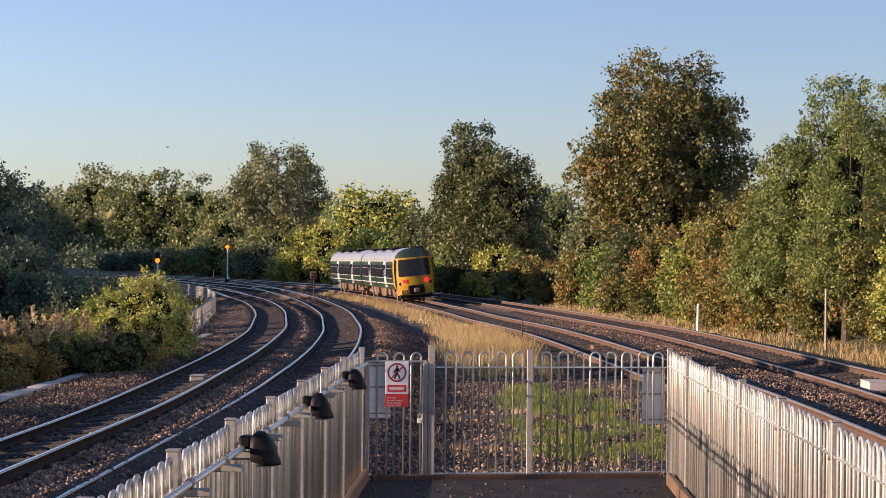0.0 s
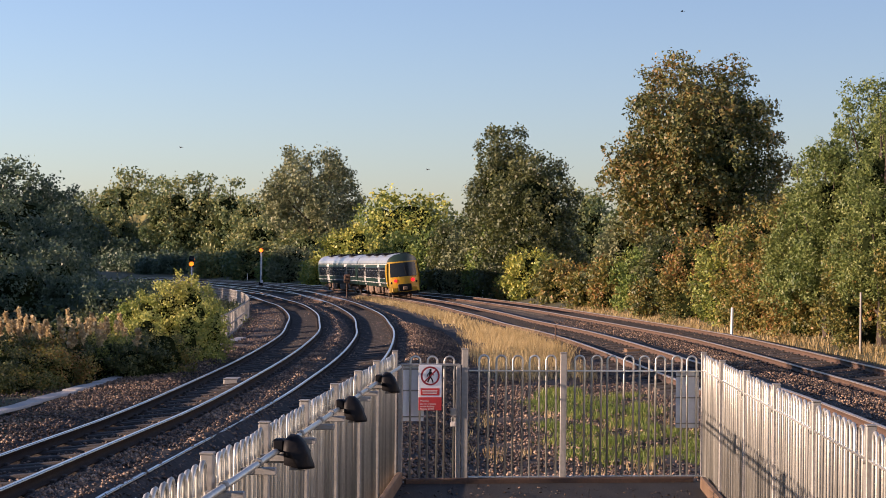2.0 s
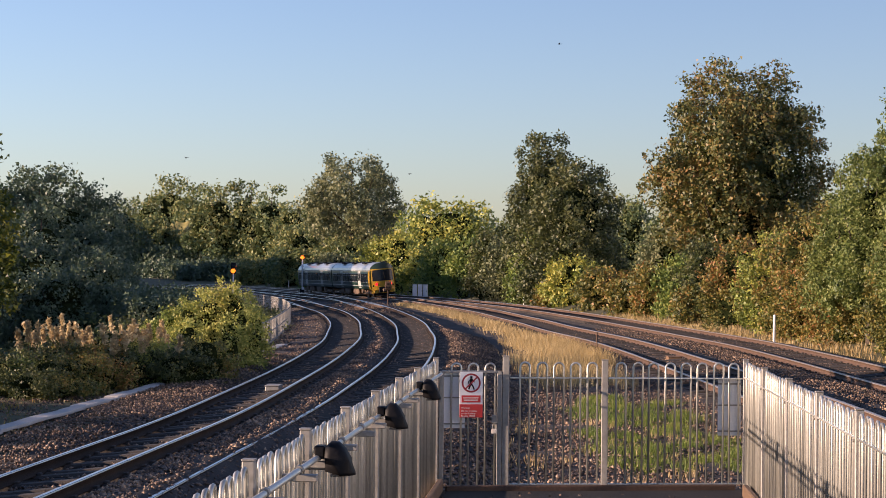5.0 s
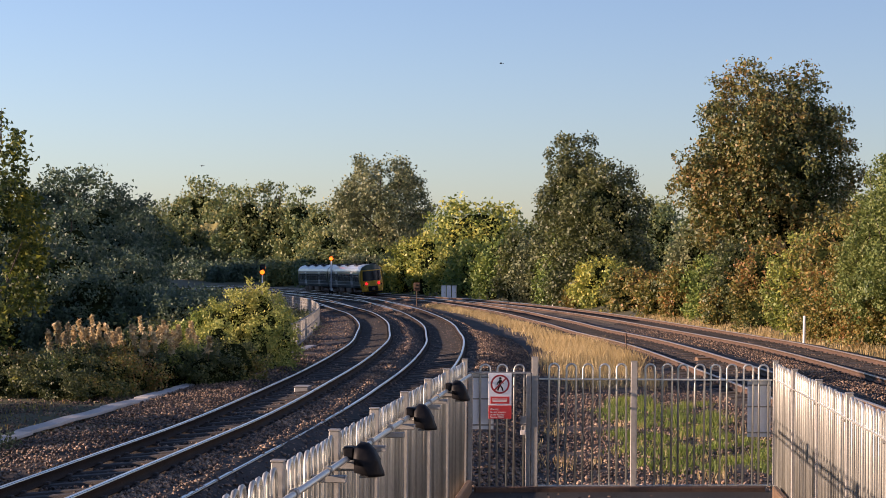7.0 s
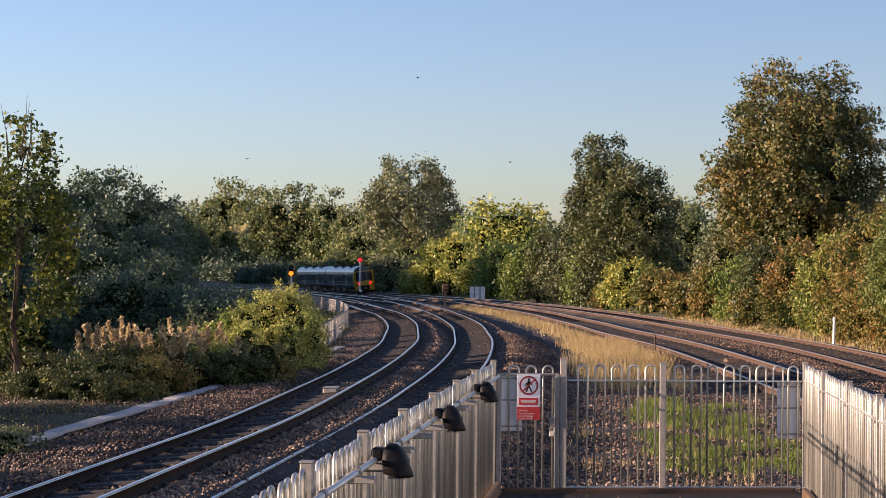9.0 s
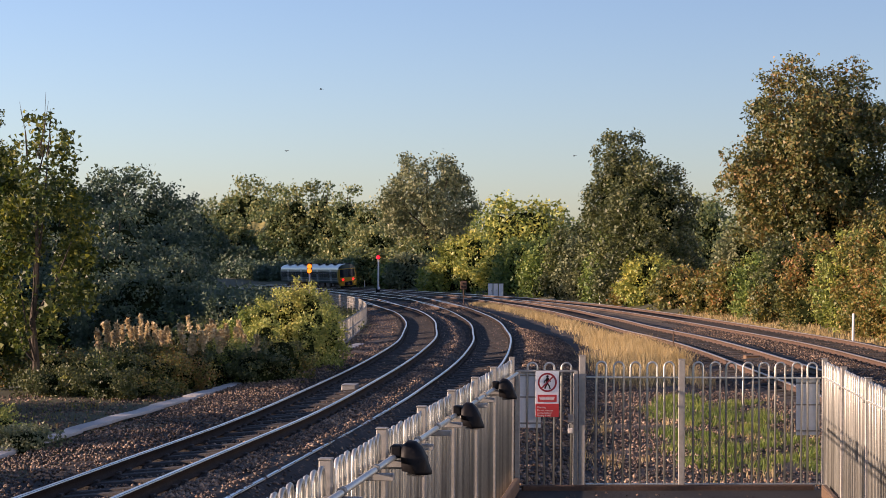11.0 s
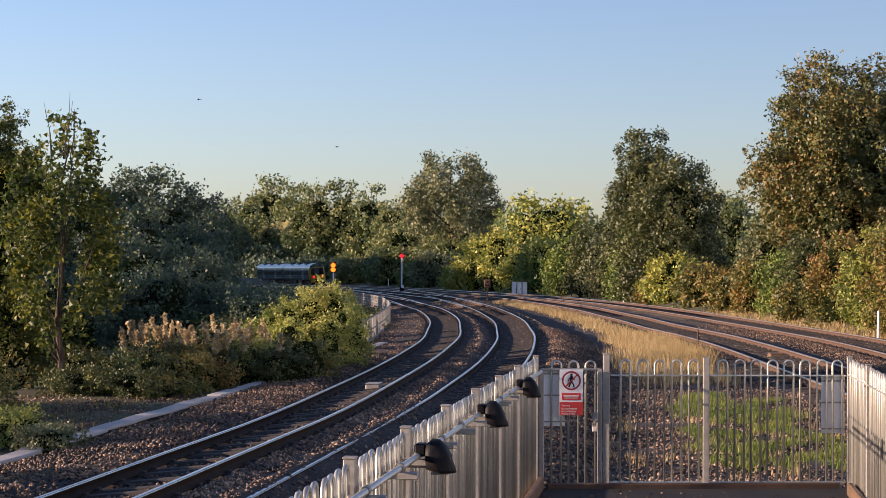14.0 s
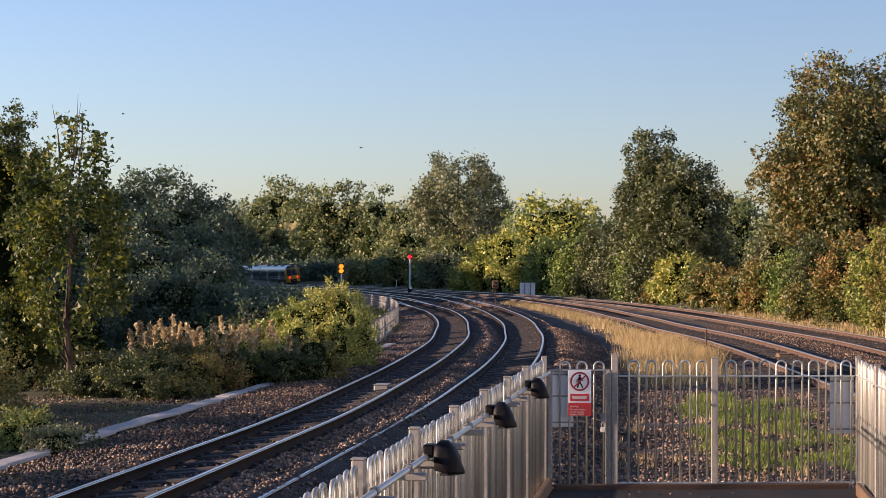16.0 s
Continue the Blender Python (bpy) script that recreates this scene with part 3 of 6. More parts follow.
def limbs(bm, x, y, z0, zt, r, lobes, n):
    """A tapered trunk with limbs that reach into the crown."""
    h = zt - z0
    pts = [(x + RNG.normal(0, 0.02) * h * i / 6, y + RNG.normal(0, 0.02) * h * i / 6, z0 - 0.3 + (h * 0.9) * i / 6) for i in range(7)]
    tube(bm, pts, [r * (1.25 - i * 0.18) for i in range(7)], 7)
    for i in RNG.choice(len(lobes), min(n, len(lobes)), replace=False):
        a, b, c = lobes[i][:3]
        k = min(5, max(1, int((c - z0) / h * 4)))
        p, e = Vector(pts[k]), Vector((a, b, c))
        mid = (p + e) / 2 + Vector((0, 0, -0.04 * h))
        tube(bm, [p, mid, e], [r * 0.42, r * 0.28, r * 0.1], 5)


FOLIAGE = {"lumpy": (3.4, 0.55), "column": (3.4, 0.62), "cone": (3.4, 0.62), "airy": (3.4, 0.0), "loose": (2.6, 0.4), "thin": (5.0, 0.0), "bramble": (2.6, 0.55), "dome": (3.0, 0.6), "bush": (3.0, 0.55)}

WIDER = {"lumpy": 1.04, "column": 1.14, "cone": 1.16, "airy": 1.02, "loose": 1.1, "thin": 1.1, "bramble": 1.15, "dome": 1.15, "bush": 1.15}


def tree(name, leaf, label, x, y, ztop, w, style):
    z0 = float(height(np.array([x]), np.array([y]))[0])
    category = "bush" if "bush" in name else "tree"
    root = empty(name, Matrix.Translation((x, y, z0)), label, category, name.replace("_", " ") + "s")
    zb = z0 + (0.1 if style in ("bush", "bramble", "dome", "cone", "column") else (0.22 if style == "lumpy" else 0.2) * (ztop - z0))
    lobes = crown(style, 0, 0, ztop - z0, zb - z0, w * WIDER[style])
    size = 0.075 if style == "thin" else min(0.6, max(0.04, abs(y) * (0.00112 if y > 80 else 0.001)))
    dens, k = FOLIAGE[style]
    ar = sum(4.2 * (d * e + d * g + e * g) / 3 for _, _, _, d, e, g in lobes)
    most = 9000 if style == "thin" else 60000 if style in ("lumpy", "column", "cone", "loose", "airy") else (3000 if y < 25 else (13000 if style == "bush" else 9500))
    n = max(2500, 0.7 * dens * ar / (size * size))
    if n > most:
        size *= min(1.25, math.sqrt(n / most))
    n = int(min(n, most))
    v, f = leaf_cloud(lobes, n, size)
    raw("crown", v, f, leaf, root)
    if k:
        part("crown_shade_core", core_mesh(lobes, k), M_core, root)
    bm = bmesh.new()
    limbs(bm, 0, 0, 0.0, ztop - z0, max(0.03, (0.012 if style == "thin" else 0.02) * (ztop - z0)), lobes, 12 if style in ("airy", "lumpy", "loose") else 5)
    if style == "thin":
        for i in range(7):
            p = Vector((0.25 * math.sin(i * 2.1), 0.2 * math.cos(i * 1.7), (ztop - z0) * 0.82))
            q = p + Vector((0.3 * math.sin(i * 2.4), 0.3 * math.cos(i * 2.9), (ztop - z0) * (0.14 + 0.03 * (i % 4))))
            tube(bm, [p, (p + q) / 2 + Vector((0.04, 0.03, 0)), q], [0.014, 0.01, 0.004], 4)
    part("trunk", bm, M_bark, root)
    return root


tree("sycamore_tree", L_syc, "tall sycamore with dark green leaves turning rusty", 10.9, 118, 16.8, 11.3, "lumpy")
tree("broadleaf_tree", L_dark, "tall dark green tree with a narrow upright crown", -2.8, 174, 16.5, 7.0, "column")
tree("broadleaf_tree", L_dark, "dark green tree with a broad cone-shaped crown", 0.2, 162, 13.7, 8.9, "cone")
tree("ash_tree", L_grey, "tall airy round-crowned tree with thin grey-green foliage", -35.6, 285, 21.6, 15.2, "airy")
tree("round_tree", L_yellow, "round yellow-green tree beyond the junction", -16.2, 235, 12.5, 12.9, "dome")
tree("round_tree", L_green, "green tree behind the signal with a rounded crown", -22.0, 260, 13.0, 7.3, "dome")
tree("willow_tree", L_willow, "tall loose green willow above the hedge", 14.4, 74, 10.7, 7.5, "loose")
tree("willow_tree", L_willow, "loose green willow behind the hedge", 16.6, 72, 11.5, 6.5, "loose")
tree("willow_tree", L_willow, "loose green willow rising out of the hedge", 12.2, 74, 8.2, 3.5, "loose")
tree("willow_tree", L_willow, "loose green willow rising out of the hedge", 12.9, 66, 9.0, 3.7, "loose")
tree("grey_willow", L_grey, "grey-green willow bush beside the big tree", 6.6, 125, 6.1, 4.9, "dome")
tree("woodland_tree", L_wood, "dark woodland tree on the shaded slope", -82.4, 194.4, 14.0, 8.4, "dome")
tree("woodland_tree", L_wood, "dark woodland tree on the shaded slope", -79.0, 195.7, 14.6, 8.5, "dome")
tree("woodland_tree", L_wood, "dark woodland tree on the shaded slope", -75.6, 198.3, 14.2, 7.2, "dome")
tree("woodland_tree", L_wood, "dark woodland tree on the shaded slope", -72.2, 192.1, 14.0, 9.1, "dome")
tree("woodland_tree", L_wood, "dark woodland tree on the shaded slope", -68.9, 194.6, 13.6, 7.6, "dome")
tree("woodland_tree", L_wood, "dark woodland tree on the shaded slope", -65.7, 202.0, 13.7, 8.2, "dome")
tree("woodland_tree", L_wood, "dark woodland tree on the shaded slope", -63.2, 200.4, 13.8, 8.2, "dome")
tree("woodland_tree", L_wood, "dark woodland tree on the shaded slope", -60.9, 198.4, 14.2, 7.4, "dome")
tree("woodland_tree", L_wood, "dark woodland tree on the shaded slope", -59.5, 198.3, 14.5, 9.2, "dome")
tree("woodland_tree", L_wood, "dark woodland tree on the shaded slope", -57.2, 197.2, 13.4, 8.9, "dome")
tree("woodland_tree", L_wood, "dark woodland tree on the shaded slope", -55.6, 198.7, 12.5, 7.2, "dome")
tree("woodland_tree", L_wood, "dark woodland tree on the shaded slope", -53.5, 199.6, 11.2, 7.1, "dome")
tree("woodland_tree", L_wood, "dark woodland tree on the shaded slope", -51.5, 195.0, 10.1, 5.6, "dome")
tree("woodland_tree", L_wood, "dark woodland tree on the shaded slope", -70.5, 174.2, 10.1, 10.2, "dome")
tree("woodland_tree", L_wood, "dark woodland tree on the shaded slope", -65.8, 174.1, 9.9, 10.3, "dome")
tree("woodland_tree", L_wood, "dark woodland tree on the shaded slope", -61.6, 170.9, 9.6, 10.0, "dome")
tree("woodland_tree", L_wood, "dark woodland tree on the shaded slope", -58.4, 171.4, 9.9, 10.3, "dome")
tree("woodland_tree", L_wood, "dark woodland tree on the shaded slope", -54.9, 175.8, 10.1, 8.2, "dome")
tree("woodland_tree", L_wood, "dark woodland tree on the shaded slope", -51.4, 168.4, 9.4, 8.5, "dome")
tree("woodland_tree", L_wood, "dark woodland tree on the shaded slope", -48.5, 176.7, 8.2, 8.1, "dome")
tree("woodland_tree", L_wood, "dark woodland tree on the shaded slope", -46.2, 173.3, 6.9, 5.7, "dome")
tree("woodland_tree", L_wood, "dark woodland tree on the shaded slope", -59.7, 148.9, 6.3, 8.5, "dome")
tree("woodland_tree", L_wood, "dark woodland tree on the shaded slope", -55.6, 149.8, 6.0, 9.3, "dome")
tree("woodland_tree", L_wood, "dark woodland tree on the shaded slope", -51.5, 152.9, 6.0, 8.7, "dome")
tree("woodland_tree", L_wood, "dark woodland tree on the shaded slope", -48.0, 151.6, 5.6, 9.4, "dome")
tree("woodland_tree", L_wood, "dark woodland tree on the shaded slope", -45.0, 148.7, 5.8, 8.8, "dome")
tree("woodland_tree", L_wood, "dark woodland tree on the shaded slope", -42.0, 151.3, 4.7, 7.7, "dome")
tree("woodland_tree", L_wood, "dark woodland tree on the shaded slope", -39.2, 143.6, 3.9, 6.3, "dome")
tree("woodland_tree", L_wood, "dark woodland tree on the shaded slope", -45.1, 119.1, 2.8, 6.3, "dome")
tree("woodland_tree", L_wood, "dark woodland tree on the shaded slope", -41.3, 117.9, 3.1, 7.5, "dome")
tree("woodland_tree", L_wood, "dark woodland tree on the shaded slope", -38.1, 123.7, 2.6, 6.1, "dome")
tree("woodland_tree", L_wood, "dark woodland tree on the shaded slope", -35.2, 121.1, 3.1, 6.1, "dome")
tree("woodland_tree", L_wood, "dark woodland tree on the shaded slope", -32.4, 122.2, 2.0, 3.7, "dome")
tree("woodland_tree", L_wood, "dark woodland tree on the shaded slope", -29.6, 123.8, 1.4, 8.0, "dome")
tree("woodland_tree", L_wood, "dark woodland tree on the shaded slope", -27.2, 120.1, 1.0, 8.0, "dome")
tree("woodland_tree", L_wood, "dark woodland tree on the shaded slope", -115.3, 430, 17.1, 15.3, "dome")
tree("woodland_tree", L_wood, "dark woodland tree on the shaded slope", -109.7, 430, 13.5, 13.9, "dome")
tree("woodland_tree", L_wood, "dark woodland tree on the shaded slope", -118.7, 430, 14.7, 16.7, "dome")
tree("woodland_tree", L_wood, "dark woodland tree on the shaded slope", -106.2, 430, 8.7, 15.3, "dome")
tree("woodland_tree", L_wood, "dark woodland tree on the shaded slope", -99.2, 430, 8.0, 15.2, "dome")
tree("woodland_tree", L_wood, "dark woodland tree on the shaded slope", -113.1, 430, 7.2, 15.3, "dome")
tree("woodland_tree", L_wood, "dark woodland tree on the shaded slope", -101.1, 405, -4.0, 11.8, "dome")
tree("woodland_tree", L_wood, "dark woodland tree on the shaded slope", -91.6, 430, 7.4, 15.2, "dome")
tree("woodland_tree", L_wood, "dark woodland tree on the shaded slope", -84.0, 430, 6.8, 15.2, "dome")
tree("woodland_tree", L_wood, "dark woodland tree on the shaded slope", -104.7, 430, 3.9, 16.6, "dome")
tree("woodland_tree", L_wood, "dark bush at the edge of the wood", -109.4, 416, 4.7, 9.1, "dome")
tree("woodland_tree", L_wood, "dark bush at the edge of the wood", -102.0, 404, 3.9, 8.9, "dome")
tree("woodland_tree", L_wood, "dark bush at the edge of the wood", -94.9, 392, 3.1, 8.6, "dome")
tree("woodland_tree", L_wood, "dark bush at the edge of the wood", -88.1, 380, 4.6, 8.3, "dome")
tree("woodland_tree", L_wood, "dark bush at the edge of the wood", -81.5, 368, 3.9, 8.1, "dome")
tree("woodland_tree", L_wood, "dark bush at the edge of the wood", -75.2, 356, 3.2, 7.8, "dome")
tree("woodland_tree", L_wood, "dark bush at the edge of the wood", -70.4, 350, 4.6, 7.7, "dome")
tree("woodland_tree", L_wood, "dark bush at the edge of the wood", -66.8, 350, 4.0, 7.7, "dome")
tree("woodland_tree", L_wood, "dark bush at the edge of the wood", -63.1, 350, 3.3, 7.6, "dome")
tree("woodland_tree", L_wood, "dark bush below the railway bank", -68.1, 250, 1.8, 6.5, "dome")
tree("woodland_tree", L_wood, "dark bush below the railway bank", -69.3, 240, 2.0, 7.0, "dome")
tree("woodland_tree", L_wood, "dark bush below the railway bank", -67.1, 220, 1.8, 6.4, "dome")
tree("woodland_tree", L_wood, "dark bush below the railway bank", -61.0, 190, 1.6, 5.5, "dome")
tree("hillside_tree", L_hill, "olive green tree on the distant wooded hill", -109.8, 430, 19.9, 9.7, "dome")
tree("hillside_tree", L_hill, "olive green tree on the distant wooded hill", -120.4, 500, 24.4, 14.5, "dome")
tree("hillside_tree", L_hill, "olive green tree on the distant wooded hill", -114.0, 500, 29.7, 14.5, "dome")
tree("hillside_tree", L_hill, "olive green tree on the distant wooded hill", -104.6, 490, 26.4, 14.2, "dome")
tree("hillside_tree", L_hill, "olive green tree on the distant wooded hill", -86.3, 430, 24.3, 11.1, "dome")
tree("hillside_tree", L_hill, "olive green tree on the distant wooded hill", -80.0, 430, 24.6, 11.1, "dome")
tree("hillside_tree", L_hill, "olive green tree on the distant wooded hill", -70.4, 410, 22.6, 10.5, "dome")
tree("hillside_tree", L_hill, "olive green tree on the distant wooded hill", -60.3, 380, 18.3, 9.8, "dome")
tree("hillside_tree", L_hill, "olive green tree on the distant wooded hill", -51.9, 360, 15.2, 10.4, "dome")
tree("hillside_tree", L_hill, "olive green tree on the distant wooded hill", -123.1, 495, 17.5, 12.8, "dome")
tree("hillside_tree", L_hill, "olive green tree on the distant wooded hill", -75.8, 430, 17.5, 15.2, "dome")
tree("hillside_tree", L_hill, "olive green tree on the distant wooded hill", -50.7, 330, 11.5, 10.6, "dome")
tree("hillside_tree", L_hill, "olive green tree on the distant wooded hill", -43.9, 330, 12.6, 9.5, "dome")
tree("hillside_tree", L_hill, "olive green tree on the distant wooded hill", -89.6, 430, 18.7, 12.5, "dome")
tree("hillside_tree", L_hill, "olive green tree on the distant wooded hill", -35.9, 330, 13.2, 10.6, "dome")
tree("hillside_tree", L_hill, "olive green tree on the distant wooded hill", -85.4, 430, 14.7, 15.2, "dome")
tree("hillside_tree", L_hill, "olive green tree on the distant wooded hill", -100.6, 430, 6.8, 12.5, "dome")
tree("hillside_tree", L_hill, "olive green tree on the distant wooded hill", -111.7, 430, 11.6, 11.1, "dome")
tree("hillside_bush", L_hill, "olive bush on the bare hillside", -112.2, 445.9, 14.1, 3.4, "dome")
tree("hillside_bush", L_hill, "olive bush on the bare hillside", -110.3, 447.2, 16.3, 3.5, "dome")
tree("hillside_bush", L_hill, "olive bush on the bare hillside", -106.4, 444.5, 17.2, 3.9, "dome")
tree("hillside_bush", L_hill, "olive bush on the bare hillside", -104.6, 451.3, 16.8, 4.6, "dome")
tree("hillside_bush", L_hill, "olive bush on the bare hillside", -101.6, 450.1, 14.5, 3.6, "dome")
tree("hillside_bush", L_hill, "olive bush on the bare hillside", -99.8, 448.3, 11.3, 3.7, "dome")
tree("hillside_bush", L_hill, "olive bush on the bare hillside", -112.8, 445.4, 9.8, 3.4, "dome")
tree("hillside_bush", L_hill, "olive bush on the bare hillside", -108.7, 445.7, 9.0, 4.9, "dome")
tree("hillside_bush", L_hill, "olive bush on the bare hillside", -105.4, 450.6, 8.5, 4.7, "dome")
tree("hillside_bush", L_hill, "olive bush on the bare hillside", -102.1, 450.4, 7.8, 3.5, "dome")
# unseen row added beyond the wood to keep the sun off it
tree("woodland_tree", L_wood, "unseen tall tree added to shade the wood", -84.0, 92.0, 15.5, 13.0, "dome")
tree("woodland_tree", L_wood, "unseen tall tree added to shade the wood", -90.0, 104.0, 17.0, 13.0, "dome")
tree("woodland_tree", L_wood, "unseen tall tree added to shade the wood", -84.0, 116.0, 16.5, 13.0, "dome")
tree("woodland_tree", L_wood, "unseen tall tree added to shade the wood", -90.0, 128.0, 16.0, 13.0, "dome")
tree("woodland_tree", L_wood, "unseen tall tree added to shade the wood", -84.0, 140.0, 15.5, 13.0, "dome")
tree("woodland_tree", L_wood, "unseen tall tree added to shade the wood", -90.0, 152.0, 17.0, 13.0, "dome")
tree("woodland_tree", L_wood, "unseen tall tree added to shade the wood", -84.0, 164.0, 16.5, 13.0, "dome")
tree("woodland_tree", L_wood, "unseen tall tree added to shade the wood", -90.0, 176.0, 16.0, 13.0, "dome")
tree("background_tree", L_hill, "dark green tree in the woodland behind the railway", 10.8, 330, 17.6, 9.4, "dome")
tree("background_tree", L_hill, "dark green tree in the woodland behind the railway", -17.4, 300, 12.8, 10.5, "dome")
tree("background_tree", L_hill, "dark green tree in the woodland behind the railway", 15.5, 260, 13.0, 9.9, "dome")
tree("background_tree", L_hill, "dark green tree in the woodland behind the railway", 1.3, 230, 11.3, 9.5, "dome")
tree("background_tree", L_hill, "dark green tree in the woodland behind the railway", -9.7, 250, 10.4, 8.8, "dome")
tree("background_tree", L_hill, "dark green tree in the woodland behind the railway", 18.9, 200, 11.6, 10.1, "dome")
tree("background_tree", L_hill, "dark green tree in the woodland behind the railway", 24.1, 170, 10.4, 9.1, "dome")
tree("background_tree", L_hill, "dark green tree in the woodland behind the railway", 28.3, 150, 9.5, 8.5, "dome")
tree("background_tree", L_hill, "dark green tree in the woodland behind the railway", 30.3, 130, 9.1, 7.3, "dome")
tree("background_tree", L_hill, "dark green tree in the woodland behind the railway", -25.0, 300, 10.3, 8.6, "dome")
tree("background_tree", L_hill, "dark green tree in the woodland behind the railway", -35.8, 280, 7.9, 9.9, "dome")
tree("background_tree", L_hill, "dark green tree in the woodland behind the railway", -45.9, 296, 6.2, 10.4, "dome")
tree("background_tree", L_hill, "dark green tree in the woodland behind the railway", -56.1, 319, 4.9, 10.2, "dome")
tree("hedge_bush", L_yellow, "yellow-green sunlit bush beside the railway", -26.0, 239, 7.6, 6.1, "bush")
tree("hedge_bush", L_yellow, "yellow-green sunlit bush beside the railway", -22.3, 228, 8.5, 5.1, "bush")
tree("hedge_bush", L_yellow, "yellow-green sunlit bush beside the railway", -30.0, 247, 3.4, 4.0, "bush")
tree("hedge_bush", L_grey, "grey-green bush beside the railway", -35.9, 267, 5.5, 6.8, "bush")
tree("hedge_bush", L_green, "green leafy bush beside the railway", -39.4, 274, 3.8, 5.3, "bush")
tree("hedge_bush", L_green, "green leafy bush beside the railway", -15.1, 209, 6.7, 6.0, "bush")
tree("hedge_bush", L_yellow, "yellow-green sunlit bush beside the railway", -18.4, 217, 5.8, 5.5, "bush")
tree("hedge_bush", L_green, "green leafy bush beside the railway", -11.3, 196, 6.8, 5.6, "bush")
tree("hedge_bush", L_dark, "dark green bush beside the railway", -8.7, 186, 7.8, 4.7, "bush")
tree("hedge_bush", L_grey, "grey-green bush beside the railway", -6.4, 181, 6.8, 5.2, "bush")
tree("hedge_bush", L_green, "green leafy bush beside the railway", -3.3, 169, 6.3, 5.4, "bush")
tree("hedge_bush", L_yellow, "yellow-green sunlit bush beside the railway", -0.0, 154, 4.2, 4.9, "bush")
tree("hedge_bush", L_hedge, "tangled hedge bush with autumn leaves beside the track", 2.2, 141, 3.3, 4.0, "bush")
tree("hedge_bush", L_hedge, "tangled hedge bush with autumn leaves beside the track", 4.0, 128, 2.9, 3.2, "bush")
tree("hedge_bush", L_hedge, "tangled hedge bush with autumn leaves beside the track", -1.5, 156, 2.6, 3.0, "bush")
tree("hedge_bush", L_dark, "dark green bush beside the railway", -4.4, 171, 3.4, 3.8, "bush")
tree("hedge_bush", L_hedge, "tangled hedge bush with autumn leaves beside the track", 5.7, 121, 3.5, 3.4, "bush")
tree("hedge_bush", L_green, "green leafy bush beside the railway", 7.0, 114, 4.2, 3.6, "bush")
tree("hedge_bush", L_dark, "dark green bush beside the railway", 8.0, 106, 5.1, 3.7, "bush")
tree("hedge_bush", L_hedge, "tangled hedge bush with autumn leaves beside the track", 9.0, 98, 4.9, 3.7, "bush")
tree("hedge_bush", L_yellow, "yellow-green sunlit bush beside the railway", 10.2, 90, 5.2, 3.7, "bush")
tree("hedge_bush", L_hedge, "tangled hedge bush with autumn leaves beside the track", 11.1, 86, 6.3, 4.1, "bush")
tree("hedge_bush", L_hedge, "tangled hedge bush with autumn leaves beside the track", 11.9, 81, 6.4, 3.6, "bush")
tree("hedge_bush", L_hedge, "tangled hedge bush with autumn leaves beside the track", 12.5, 76, 5.2, 3.6, "bush")
tree("hedge_bush", L_hedge, "tangled hedge bush with autumn leaves beside the track", 12.6, 68, 4.5, 3.2, "bush")
tree("hedge_bush", L_hedge, "tangled hedge bush with autumn leaves beside the track", 14.0, 64, 5.2, 3.0, "bush")
tree("hedge_bush", L_yellow, "yellow-green sunlit bush beside the railway", 14.3, 60, 5.4, 3.0, "bush")
tree("hedge_bush", L_hedge, "tangled hedge bush with autumn leaves beside the track", 13.9, 54, 5.2, 2.9, "bush")
tree("hedge_bush", L_hedge, "tangled hedge bush with autumn leaves beside the track", 10.7, 83, 3.6, 3.1, "bush")
tree("hedge_bush", L_hedge, "tangled hedge bush with autumn leaves beside the track", 11.8, 76, 3.0, 2.9, "bush")
tree("hedge_bush", L_hedge, "tangled hedge bush with autumn leaves beside the track", 13.0, 69, 2.8, 2.2, "bush")
tree("hedge_bush", L_hedge, "tangled hedge bush with autumn leaves beside the track", 13.9, 62, 3.2, 2.2, "bush")
tree("hedge_bush", L_hedge, "tangled hedge bush with autumn leaves beside the track", 7.4, 106, 2.4, 3.0, "bush")
tree("young_tree", L_young, "slender young tree with thin dark green and yellow foliage", -15.2, 43, 6.8, 2.9, "thin")
tree("young_tree", L_young, "young dark green tree on the bank", -17.7, 45, 7.1, 2.6, "column")
tree("lineside_bush", L_bank, "sunlit yellow-green bush on the railway bank", -10.4, 54, 2.5, 1.7, "bush")
tree("lineside_bush", L_bank, "sunlit yellow-green bush on the railway bank", -11.0, 53.6, 2.25, 1.6, "bush")
tree("lineside_bush", L_bank, "sunlit yellow-green bush on the railway bank", -11.6, 53.4, 1.95, 1.4, "bush")
tree("lineside_bush", L_green, "sunlit yellow-green bush on the railway bank", -12.2, 53.6, 1.6, 1.4, "bush")
tree("lineside_bush", L_bank, "sunlit yellow-green bush on the railway bank", -12.8, 54, 1.15, 1.4, "bush")
tree("lineside_bush", L_bank, "sunlit yellow-green bush on the railway bank", -10.9, 57, 2.1, 1.6, "bush")
tree("lineside_bush", L_green, "sunlit yellow-green bush on the railway bank", -11.6, 60, 1.6, 1.8, "bush")
tree("lineside_bush", L_bank, "sunlit yellow-green bush on the railway bank", -12.8, 67, 1.1, 1.7, "bush")
tree("lineside_bush", L_green, "sunlit yellow-green bush on the railway bank", -13.8, 74, 0.9, 1.8, "bush")
tree("lineside_bush", L_grey, "sunlit yellow-green bush on the railway bank", -14.8, 80, 0.8, 1.8, "bush")
tree("lineside_bush", L_bank, "sunlit yellow-green bush on the railway bank", -10.2, 52.6, 1.5, 1.0, "bush")
